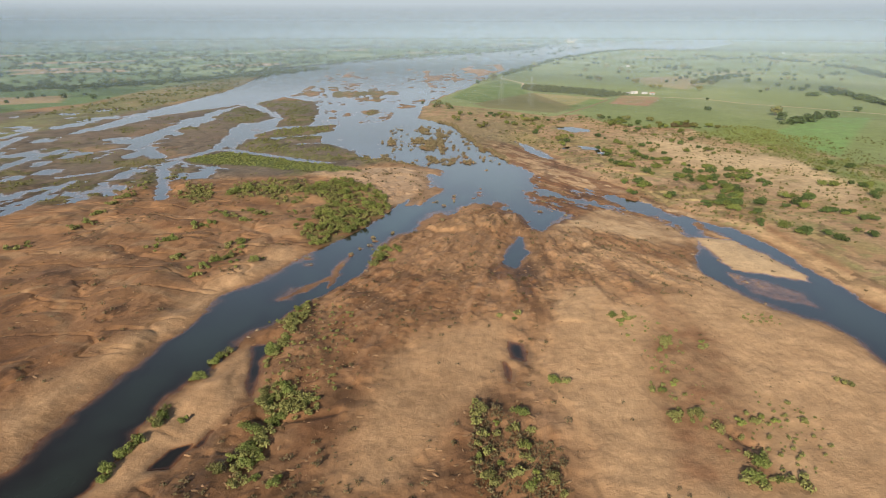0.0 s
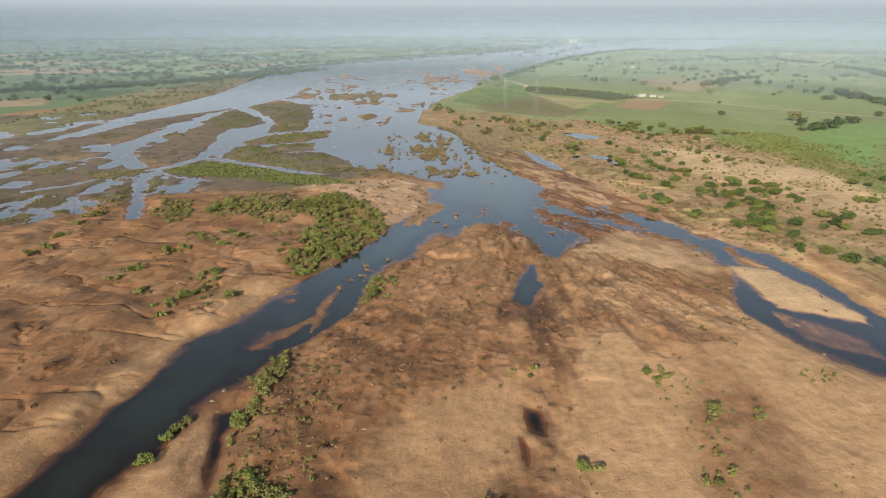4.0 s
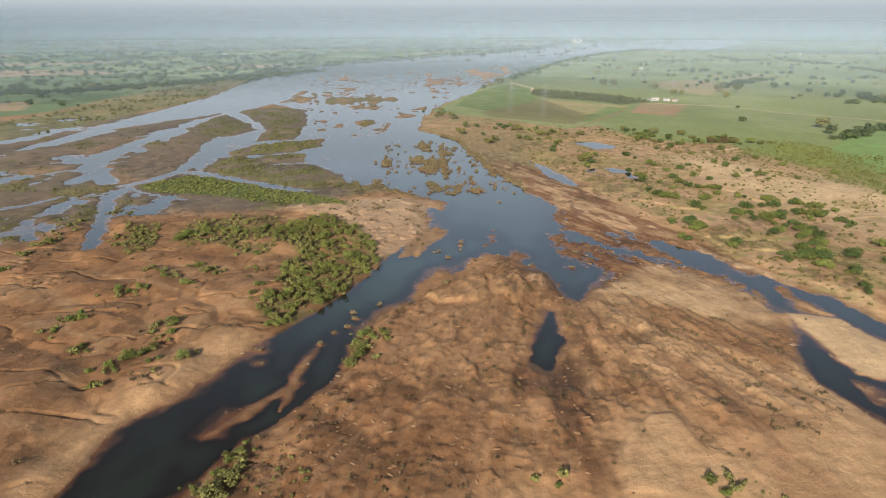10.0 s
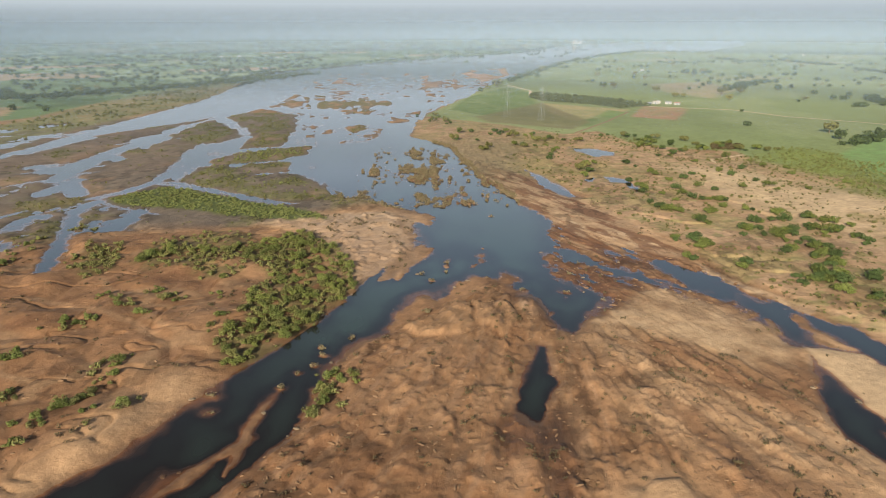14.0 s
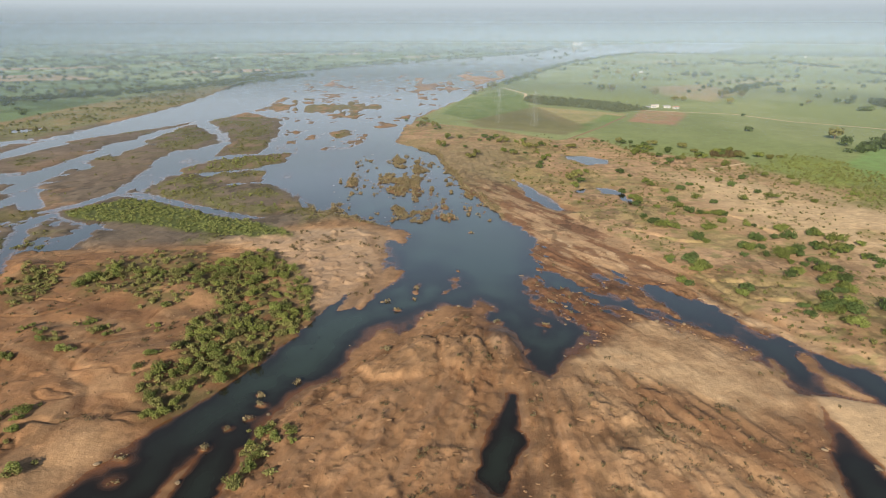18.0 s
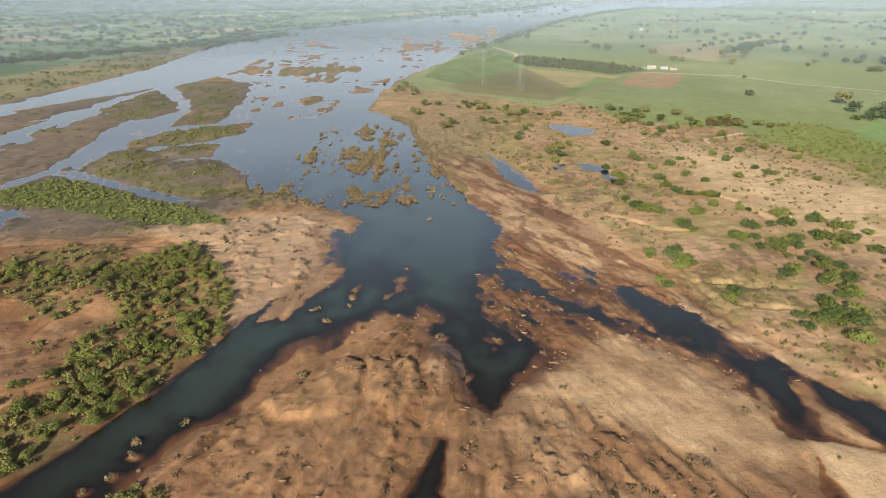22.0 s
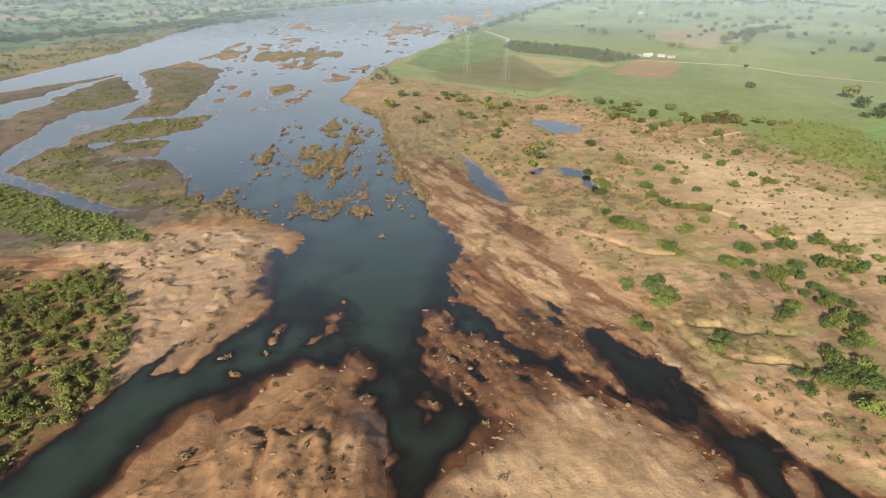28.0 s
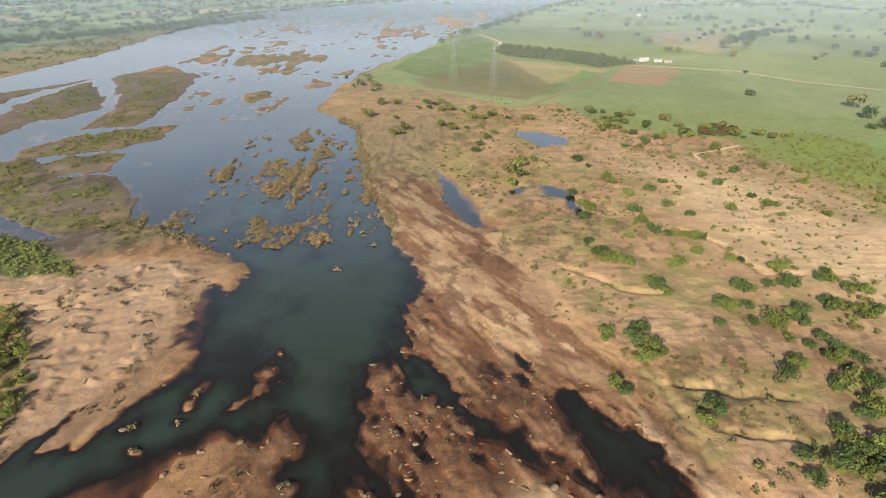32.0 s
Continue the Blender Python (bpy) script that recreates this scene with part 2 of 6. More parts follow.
STROKE_D = [(-213, 348), (-193, 330), (-166, 320)]
STROKE_E = [(-147, 425), (-132.5, 449), (-107, 429), (-93, 407)]
STROKE_F = [(-195, 482), (-171, 509), (-139, 519), (-120, 532)]
STROKE_G = [(-264, 217.5), (-258.5, 239), (-258, 282)]
STROKE_H = [(-331, 285.5), (-333, 324), (-331, 360), (-327, 393)]
STROKE_I = [(-237, 277.5), (-217, 248)]
STROKE_J = [(-369, 340), (-392, 414), (-399, 456)]
STROKE_K = [(-274, 293.5), (-254.5, 309), (-246, 325)]
STROKE_L = [(-258.5, 190.5), (-255, 223), (-251.5, 248.5)]
STROKE_M = [(-261.5, 395), (-235.5, 364)]
SHOAL_C = [(38.5, 202), (40, 210), (42.5, 210.5), (41, 201.5)]
SHOAL_D = [(46.5, 246.5), (57, 249.5), (52, 237.5), (47.5, 240)]
SHOAL_E = [(51.5, 231.5), (62.5, 235), (60.5, 229), (52.5, 227)]
SHOAL_F = [(48, 219.5), (63.5, 222), (75, 213), (64, 205), (53.5, 212)]
SHOAL_G = [(46.5, 276.5), (60.5, 270), (72.5, 253.5), (64, 248.5), (51, 258)]
SHOAL_H = [(119, 189.5), (121.5, 184), (120, 167), (117.5, 169), (116, 178.5)]
SHOAL_I = [(117.5, 182.5), (122, 176), (125.5, 164), (120, 162.5), (115.5, 168)]
SHOAL_J = [(31, 190), (33.5, 186.5), (41, 190), (47.5, 199.5), (54, 202), (56.5, 195.5), (46.5, 187.5), (39, 181)]
SHORE_FLAT = [(22.5, 391), (52, 295.5), (48, 271.5), (52.5, 253), (81, 248.5), (95, 236.5), (87, 276), (76.5, 305), (71.5, 366), (45, 425), (13.5, 459)]
GULLY_A = [(112.5, 246), (113.5, 235), (116, 227), (115, 218)]
GULLY_B = [(117, 246), (125, 244), (129.5, 241), (144, 241.5)]
GULLY_C = [(120, 231), (126.5, 227), (136, 225.5), (141.5, 223.5)]
GULLY_D = [(-65, 15.5), (-57.5, 12.5), (-48.5, 14), (-42.5, 16.5)]
GULLY_E = [(99.5, 314), (109.5, 306), (115.5, 298), (130, 296)]
GULLY_F = [(152, 351), (164, 335), (168, 311), (182, 311)]
GULLY_G = [(57.5, 7), (59.5, 1.5), (62.5, 0)]
THICKET_D = [(-66, 22), (-64.5, 29), (-58.5, 30.5), (-50.5, 23), (-47, 16.5), (-54.5, 12.5), (-62, 14)]
THICKET_E = [(-69.5, 64), (-65.5, 84.5), (-61.5, 87), (-63, 70.5), (-66, 50.5), (-68.5, 38.5), (-70, 41.5)]
THICKET_F = [(-65, -5), (-63.5, 8), (-60.5, 12.5), (-57.5, 8), (-59, 1), (-59.5, -11), (-61, -14.5), (-64, -13)]
SCRUB_PATCH = [(-8, 17.5), (-0.5, 20), (5.5, 7.5), (14.5, 0.5), (13, -15), (5.5, -23.5), (-9, -23.5), (-9, -3.5)]
CHANNEL_FILL = [(98, 180.5), (106.5, 165.5), (110.5, 164), (103, 144), (95.5, 133), (92.5, 145.5), (85.5, 165)]
PALE_SHOAL_A = [(58.5, 304), (66.5, 299.5), (63.5, 287), (60, 272.5), (56.5, 284)]
PALE_SHOAL_B = [(67.5, 284), (78.5, 289.5), (91.5, 268.5), (102.5, 250.5), (96, 246.5), (83, 257), (70, 265.5)]
PALE_BEACH = [(101.5, 243.5), (113, 218), (123.5, 199.5), (134.5, 194), (124, 188.5), (119.5, 195.5), (110.5, 212), (103, 227.5)]
SHOAL_K = [(46.5, 281.5), (54.5, 273.5), (65, 257), (79.5, 240.5), (85.5, 228), (91.5, 222), (88, 218), (80.5, 222), (75, 229.5), (63, 243.5), (52.5, 252), (47.5, 266.5)]
SHOAL_L = [(54, 248), (61, 242.5), (69, 234), (75.5, 226), (69, 223.5), (61, 228), (54.5, 236)]
SHOAL_M = [(46.5, 226), (55, 221.5), (65.5, 215), (79, 209), (86.5, 202), (72.5, 202), (58, 207.5), (49, 213.5)]
SHOAL_N = [(36, 207), (40, 211), (44.5, 199.5), (56, 188.5), (46.5, 188.5), (40, 198.5)]
SHOAL_O = [(97.5, 231), (101.5, 227.5), (97.5, 226)]
SHOAL_P = [(99.5, 211), (102, 207.5), (100, 206)]
SHOAL_Q = [(102.5, 206), (105, 202.5), (102, 202)]
BAR_TOP_A = [(-10, 189), (-8, 197), (-2.5, 199), (1.5, 195), (2.5, 183), (-2, 173), (-16, 172), (-22, 178)]
BAR_TOP_B = [(3, 198.5), (7, 196), (11, 199), (16, 197), (17, 183), (11, 173), (4.5, 182)]
FOOT_PATH_A = [(-172, 203.5), (-140, 193), (-118, 182), (-102.5, 168.5), (-93.5, 164.5), (-84, 177)]
FOOT_PATH_B = [(-102.5, 168.5), (-99.5, 150), (-101, 134), (-101.5, 119.5), (-102, 101)]
FOOT_PATH_C = [(-149.5, 221), (-132, 203.5), (-110.5, 183), (-83, 161), (-68.5, 157)]
ISLETS = [(-39.5, 172.5), (-49, 165), (-47, 160), (-49, 153.5), (-53, 149), (-75, 136.5), (-72.5, 128.5), (-56, 140.5), (-7, 243), (-7.5, 232.5), (-17.5, 230), (-13, 222), (23, 212), (-14.5, 190), (40, 210), (53.5, 203.5), (44, 228), (29, 336), (23.5, 349), (18, 315)]
SCRUB_BELT_B = [(288, 524), (309, 475), (291, 368), (305, 317), (314, 259), (254, 182.5), (251.5, 236.5), (247, 279), (252.5, 347), (255.5, 418)]
BROWN_FAN = [(67.5, 95.5), (46, 43.5), (35, -15.5), (60.5, -16), (77, 55.5)]
MARSH_EAST = [(-302, 574.5), (-284, 620.5), (-263.5, 724), (-194.5, 789), (-111, 536.5), (-109, 473), (-85, 384), (-66.5, 350.5), (-107, 339), (-178.5, 381.5)]
MARSH_MOUND = [(-185.5, 397), (-189.5, 440), (-176.5, 452.5), (-160.5, 444), (-139.5, 417.5), (-111.5, 418), (-83.5, 375.5), (-69, 350.5), (-80, 346.5), (-104, 343.5), (-132.5, 359), (-163, 379)]
MARSH_TONGUE = [(-186.5, 458.5), (-178.5, 499), (-147, 515.5), (-122, 527.5), (-122.5, 490), (-145, 465.5), (-170.5, 453.5)]
MARSH_BACK = [(-161.5, 436.5), (-154.5, 456.5), (-128.5, 459), (-120.5, 432), (-136, 423), (-147.5, 417.5)]
BROAD_ISLE = [(-256, 707), (-234.5, 780.5), (-180, 725), (-158.5, 622), (-152.5, 555.5), (-152, 527.5), (-180, 515), (-192.5, 593), (-218.5, 647.5)]
LOW_ISLE = [(-267, 585.5), (-267, 633.5), (-262.5, 691), (-217, 621.5), (-197.5, 575.5), (-205, 555), (-224.5, 535.5), (-245, 550.5)]
LOW_ISLE_B = [(-260.5, 509.5), (-261.5, 550.5), (-254, 575), (-224.5, 535.5), (-220.5, 494), (-208.5, 428), (-225, 440)]
LOW_ISLE_C = [(-340, 580), (-323.5, 608), (-310.5, 633.5), (-298, 641.5), (-280, 596.5), (-295.5, 564)]
GREEN_BANK = [(-213, 353.5), (-184.5, 383), (-140, 357), (-102, 336), (-76.5, 317.5), (-69, 303.5), (-91.5, 303), (-122, 313), (-157, 327.5), (-198, 338)]
SUNK_BAR = [(105, 117), (114, 110.5), (122, 99), (123.5, 85.5), (116.5, 88.5), (106.5, 99)]
CHAN_EAST = [(84.5, 245.5), (91, 245), (96, 235), (100.5, 232.5), (103, 228), (107, 224), (107.5, 219), (110.5, 214), (113, 203), (117.5, 198.5), (120.5, 195), (119.5, 188), (103, 188), (102, 191), (101.5, 194.5), (100.5, 198.5), (98, 201), (95.5, 204), (94, 207.5), (92, 211.5), (89.5, 216), (89, 220.5), (86, 228.5), (81.5, 236.5)]
CHAN_WEST = [(53.5, 243), (60, 242), (65, 236.5), (73, 232.5), (78.5, 229), (83.5, 224), (88.5, 218), (89.5, 211), (84, 212.5), (79.5, 218), (73, 220), (67.5, 223.5), (62, 227.5), (58.5, 231), (56.5, 236)]
CHAN_LINK = [(46, 262), (51.5, 260.5), (55.5, 254), (58.5, 247.5), (63.5, 244.5), (59.5, 240.5), (55, 239), (50, 244.5), (47, 247.5)]
FLAT_POOL_A = [(67.5, 260), (72.5, 259), (73, 251), (70, 248.5), (67.5, 253.5)]
FLAT_POOL_B = [(76, 259), (79, 255.5), (79.5, 248), (76.5, 244), (75, 251)]
FLAT_POOL_C = [(49, 206.5), (53, 207.5), (56.5, 203.5), (57, 198.5), (54.5, 195), (50, 195.5), (48, 201)]
WEDGE = [(38, 213.5), (42, 222), (46, 224), (49, 217), (53, 209), (54, 203), (51, 194.5), (47, 189), (42, 185), (38.5, 177.5), (36, 178.5), (32.5, 185), (31.5, 194.5)]
SOUTH_POOL = [(31, 241.5), (38.5, 236), (39.5, 221), (41, 212.5), (40, 202.5), (44.5, 202.5), (46, 196), (44, 187.5), (36.5, 184), (30.5, 187.5), (29.5, 201), (27, 216.5)]
LOWER_BRANCH = [(99.5, 141), (106.5, 137), (107, 129), (108.5, 119.5), (117.5, 107), (126.5, 99), (140, 90), (140, 40), (121, 40.5), (122, 63), (117.5, 71.5), (111, 78.5), (103.5, 88.5), (99, 104), (95, 114), (94.5, 121)]
CONF_FLAT = [(45, 287.5), (49, 296.5), (58.5, 283.5), (67, 267.5), (76.5, 257.5), (83.5, 248), (91, 245.5), (97, 236.5), (104, 228), (107, 218), (106, 203), (103, 190), (100, 182), (62, 182), (52, 190), (50, 197.5), (44.5, 206.5), (43, 212), (42, 221), (42.5, 233.5), (38, 246), (40, 254), (47, 260.5)]
DAMP_A = [(54.5, 126), (57, 113.5), (61, 101), (63.5, 92), (79.5, 92), (76.5, 98.5), (66.5, 102), (61.5, 113.5), (59, 125.5)]
DAMP_B = [(19.5, 113.5), (23.5, 110.5), (23.5, 99.5), (19, 87.5), (15.5, 85.5), (18, 97)]
DAMP_C = [(22.5, 85.5), (28, 87.5), (23, 69.5), (20.5, 69.5), (19, 77)]
DAMP_D = [(9, 129.5), (13.5, 119.5), (21, 113.5), (17.5, 105), (12.5, 112), (6.5, 113.5)]
DAMP_E = [(57, 169), (71.5, 169), (83.5, 153), (95, 144.5), (96.5, 126), (87.5, 126), (78.5, 137), (66.5, 144.5), (56, 153)]
DAMP_F = [(60, 214), (72.5, 206), (88, 196.5), (98, 186.5), (103, 169), (106.5, 162), (102.5, 140.5), (97, 124.5), (94, 129.5), (94, 146.5), (89.5, 157), (95.5, 162), (91.5, 176.5), (81.5, 185), (68.5, 193.5), (57.5, 199.5)]
PALE_LOBE = [(32, 94.5), (39, 97.5), (46.5, 98.5), (46.5, 93.5), (41.5, 85.5), (36.5, 69), (23.5, 69.5), (28, 85.5)]
WET_FLAT = [(68.5, 337), (74, 322.5), (86.5, 328), (92, 306.5), (86.5, 292), (80, 296.5), (71, 311.5), (65, 322)]
WET_FLAT_B = [(47, 376), (62, 353.5), (68, 334), (64.5, 316.5), (58, 316.5), (49.5, 334), (42, 360.5)]
SPIT_HOOK = [(-37.5, 333.5), (-29.5, 328.5), (-18, 319), (-14, 311), (-14.5, 296), (-20.5, 303), (-28, 306.5), (-26.5, 291.5), (-21.5, 274.5), (-23.5, 265.5), (-33, 296), (-37, 316)]
SPIT_RIM = [(-35, 223), (-33.5, 230.5), (-32, 241.5), (-29, 253.5), (-25, 265.5), (-18.5, 267), (-14.5, 260), (-18.5, 250.5), (-21.5, 244.5), (-23.5, 236), (-27.5, 230.5), (-31, 224.5)]
NOSE = [(13, 221), (16, 226), (18, 231), (20.5, 223.5), (20, 218.5), (16.5, 217.5)]
HEDGE_A = [(340, 523), (363, 538), (385, 557), (433, 591)]
HEDGE_B = [(585, 882), (564, 786), (554, 688), (585, 660)]
HEDGE_C = [(921, 1451), (914, 1317), (824, 1093)]
HEDGE_D = [(937, 1842), (937, 1692), (950, 1588)]
HEDGE_E = [(510, 1354), (554, 1354)]
HEDGE_F = [(430, 989), (491, 1057), (525, 1106), (582, 1133)]
HEDGE_G = [(797, 1908), (809, 1810)]
BRIGHT_FIELD = [(312, 485), (357, 529), (411, 572), (458, 571), (296.5, 360), (292, 415), (293, 450)]
STROKE_N = [(-221, 354), (-210, 371), (-200.5, 399), (-205, 456), (-207, 522), (-204, 569), (-201, 607), (-224, 659), (-247, 667)]
STROKE_O = [(-291.5, 427), (-284.5, 449), (-282.5, 497), (-279, 547), (-284, 593), (-268, 650), (-260, 716)]
STROKE_P = [(-200.5, 399), (-177.5, 389), (-141, 365), (-113, 348), (-96, 341)]
TRACK_A = [(102, 1086), (129, 991), (119, 922), (106, 761)]
TRACK_B = [(251, 790), (287, 776), (342, 756), (378, 695), (429, 656), (532, 551)]
TRACK_C = [(117.5, 586.5), (141, 620.5), (168, 665), (210.5, 737.5)]
PALE_STRIP = [(-78.5, 54), (-73.5, 45), (-72, 29), (-73, 16), (-76, 9), (-81.5, -1.5), (-84, -9), (-88, -14.5), (-95, -14.5), (-93.5, -3.5), (-91, 10.5), (-88, 25.5), (-84, 42.5)]
HERB_PATCH_A = [(41, 76.5), (56.5, 74), (64.5, 63), (61.5, 44), (51, 44.5), (41.5, 63.5)]
HERB_PATCH_B = [(88, 72.5), (101, 78.5), (104, 66.5), (91, 62)]
HERB_PATCH_C = [(48, 51.5), (61.5, 39), (59.5, 19.5), (62, 2.5), (53, -7), (49.5, 8.5), (45, 25.5)]
HERB_PATCH_D = [(72, 25), (85, 14), (80, -6), (62.5, -13.5), (57, -4)]
HERB_PATCH_E = [(-72, 60), (-61.5, 84.5), (-49.5, 86.5), (-42, 60), (-45.5, 32), (-44.5, 15), (-61, 15), (-68.5, 32)]
DRY_PATH = [(230.5, 479.5), (213, 469.5), (195.5, 459.5), (196, 447)]
YOUNG_CROP = [(161.5, 697.5), (191.5, 755.5), (208.5, 734), (183, 691.5)]
BARE_CLUMP = [(214, 503), (219, 516), (232, 529), (245, 524), (243, 508), (228, 499)]
LUSH_BELT = [(230, 470), (275.5, 506), (304.5, 491), (300.5, 445.5), (268, 394.5), (259.5, 413), (241, 423), (242, 451)]
TREES_FLOODPLAIN = [(113.5, 323), (119.5, 373), (144.5, 343), (140.5, 317), (126.5, 298), (118.5, 319), (144, 288.5), (148.5, 287), (149.5, 277), (158, 277), (163, 280.5), (160.5, 265), (155, 298.5), (160, 320), (157, 340), (176.5, 315), (185.5, 305), (194.5, 295), (187.5, 280.5), (151.5, 254), (170, 256.5), (157, 244), (161.5, 239.5), (161.5, 235.5), (147.5, 225.5), (150.5, 222), (135, 218.5), (141.5, 216.5), (146.5, 215), (118.5, 231), (110, 264.5), (109.5, 256), (101.5, 243.5), (103.5, 270)]
TREES_PLAIN = [(81, 492), (77, 476), (73, 461), (87, 505), (115.5, 395), (132, 435), (127.5, 445), (137.5, 408), (141.5, 392), (136.5, 416), (153, 396), (138.5, 370), (162.5, 408), (168, 400), (155.5, 377), (161, 364), (188.5, 404), (180.5, 370), (199.5, 374), (199.5, 364), (196.5, 385), (185, 417), (180.5, 451), (212, 469), (206, 427), (225, 436), (238.5, 427), (232, 409), (219, 364), (254, 382), (137.5, 357), (125.5, 357), (111.5, 334), (128.5, 342)]
TREES_BELT = [(-17, 667), (-16, 710), (-4, 642), (18, 598), (36, 578), (48, 588), (57, 569), (73, 569), (80, 543), (22, 542), (31, 511), (53, 519), (60, 512), (145, 571), (161, 562), (166, 545), (183, 554), (188, 529), (208, 522), (208, 500), (225, 507), (238, 522), (237, 501), (185, 493), (169.5, 474), (168, 507), (99, 544), (96, 435), (89, 425), (251, 501)]
TREES_FIELD = [(484, 858), (523, 859), (380, 855), (428, 930), (620, 1059), (523, 1009), (359, 584), (348, 548), (513, 990), (825, 1503), (575, 1250), (523, 1358), (498, 1334), (534, 1347), (331, 892), (266, 1021), (256, 1047), (175, 1236), (81, 1056), (64, 1014), (49, 976), (90, 1101), (119, 1168), (142, 1235), (168, 1309), (209, 1408)]
LEFT_BUSHES = [(-140, 203.5), (-134, 200.5), (-114, 203.5), (-111, 200.5), (-125, 195.5), (-121, 209), (-95, 206), (-83, 203), (-86.5, 182.5), (-88.5, 176), (-140.5, 178.5), (-137, 180.5), (-131, 183), (-144.5, 154), (-141, 154), (-145.5, 145), (-129, 134), (-117.5, 124), (-112.5, 129.5), (-109.5, 134), (-110.5, 141.5), (-109.5, 150), (-109.5, 154), (-96, 129.5), (-104, 128), (-113.5, 121), (-117, 115), (-115.5, 190), (-41.5, 136.5), (-39, 143), (-36, 146.5), (-34, 141.5), (-41.5, 130.5), (-44, 126.5)]
MARSH_BUSHES = [(-213, 146.5), (-209, 150.5), (-200.5, 176), (-198, 185), (-200, 200.5), (-203, 223), (-204, 241.5), (-174, 248), (-165.5, 248), (-164.5, 255), (-143, 248), (-136.5, 262), (-117, 241), (-112, 247.5), (-99.5, 222), (-203.5, 235), (-203, 242), (-205, 253), (-207, 265.5), (-206.5, 274), (-199.5, 292.5), (-196, 297.5), (-189, 292.5), (-43, 146.5), (-44, 141.5)]
NEAR_BUSHES = [(-75.5, 72.5), (-70.5, 68.5), (-68.5, 77), (-67.5, 82), (-68.5, 60), (-70, 52.5), (-65.5, 84.5), (-62.5, 20.5), (-61, 29), (-57.5, 26), (-53, 20.5), (-50, 21.5), (-65.5, 26), (-57, 17.5), (-60.5, 12.5), (-63.5, 8), (-63, 1), (-62.5, -5), (-66, -3), (-59, -3), (-53, -11), (-58.5, -11), (-89.5, 15.5), (-89.5, 11.5), (-83.5, 48.5), (-85.5, 43.5), (-87.5, 35), (-64.5, 142)]
BAR_BUSHES = [(-5.5, 15), (-1.5, 10), (-4.5, 5), (1.5, 7.5), (5, 0.5), (-6.5, -3.5), (-1.5, -5.5), (6, -9.5), (4.5, -13.5), (9.5, -11.5), (-4.5, -11.5), (5, 14.5), (17, 31.5), (10, 72), (45, 72), (46, 67.5), (53, 48), (56.5, 53.5), (68.5, 53.5), (50.5, 28), (46.5, 25.5), (51.5, 13), (55, 7), (61.5, 9.5), (68, 12), (71, 10.5), (59, -5), (59, -7), (55.5, -12), (60.5, -12), (65.5, -13), (45, 12), (101, 28)]
RIGHT_SHRUBS = [(196, 233), (202.5, 226.5), (157, 173.5), (164.5, 169), (247, 267), (235.5, 259.5), (183, 214.5), (170, 220.5), (199, 203.5), (205, 198), (207.5, 188), (197, 164.5), (179, 156), (250.5, 239), (198, 267), (184.5, 283), (178.5, 286), (168.5, 299.5), (153, 198.5), (164, 253), (269.5, 317), (247, 299)]
STRIP_BUSHES = [(-83.5, 51), (-85, 48), (-85.5, 45), (-88.5, 37.5), (-89, 34.5), (-90.5, 19.5), (-90.5, 15.5), (-90, 12), (-91.5, 5.5), (-92.5, 3), (-93.5, 0), (-93.5, -5.5), (-94, -9)]
FAR_NORTH = [(-762, 1127), (-670, 1024), (-678, 980), (-824, 1399), (-889, 1831), (-1048, 1988), (-665, 1072), (-558, 937), (-563, 977), (-559, 1021), (-555, 1069), (-550, 1121), (-545, 1178), (-533, 1311), (-509, 1341), (-489, 1388), (-469, 1421), (-440, 1386), (-437, 1420)]


# ---- small tools ----
def hash2(i, j, seed):
    h = (i.astype(np.int64) * 374761393 + j.astype(np.int64) * 668265263 + seed * 974634777) & 0x7FFFFFFF
    h = ((h ^ (h >> 13)) * 1274126177) & 0x7FFFFFFF
    return ((h ^ (h >> 16)) & 0xFFFFF) / float(0xFFFFF)


def vnoise(x, y, seed=0):
    """Smooth value noise, -1 to 1."""
    i, j = np.floor(x), np.floor(y)
    u, v = x - i, y - j
    u, v = u * u * (3 - 2 * u), v * v * (3 - 2 * v)
    a, b = hash2(i, j, seed), hash2(i + 1, j, seed)
    c, e = hash2(i, j + 1, seed), hash2(i + 1, j + 1, seed)
    return 2 * ((a * (1 - u) + b * u) * (1 - v) + (c * (1 - u) + e * u) * v) - 1


def fbm(x, y, seed=0, octaves=4):
    out, amp, tot = 0, 1.0, 0.0
    for k in range(octaves):
        out, tot = out + amp * vnoise(x, y, seed + 17 * k), tot + amp
        x, y, amp = x * 2.03 + 5.1, y * 2.03 - 3.7, amp * 0.55
    return out / tot


def smooth(a, b, v):
    t = np.clip((v - a) / (b - a), 0, 1)
    return t * t * (3 - 2 * t)


def inside(poly, x, y, reach=60.0):
    """Signed distance to an outline, positive inside, not below -reach."""
    p = np.array(poly, float)
    out = np.full(x.shape, -reach)
    lo, hi = p.min(0) - reach, p.max(0) + reach
    near = (x > lo[0]) & (x < hi[0]) & (y > lo[1]) & (y < hi[1])
    if not near.any():
        return out
    px, py = x[near], y[near]
    best, odd = np.full(px.shape, 1e18), np.zeros(px.shape, bool)
    for (ax, ay), (bx, by) in zip(p, np.roll(p, -1, 0)):
        ex, ey = bx - ax, by - ay
        k = np.clip(((px - ax) * ex + (py - ay) * ey) / (ex * ex + ey * ey + 1e-9), 0, 1)
        best = np.minimum(best, (px - ax - k * ex) ** 2 + (py - ay - k * ey) ** 2)
        odd ^= ((ay > py) != (by > py)) & (px < ex * (py - ay) / (by - ay if by != ay else 1e-9) + ax)
    out[near] = np.maximum(np.where(odd, np.sqrt(best), -np.sqrt(best)), -reach)
    return out


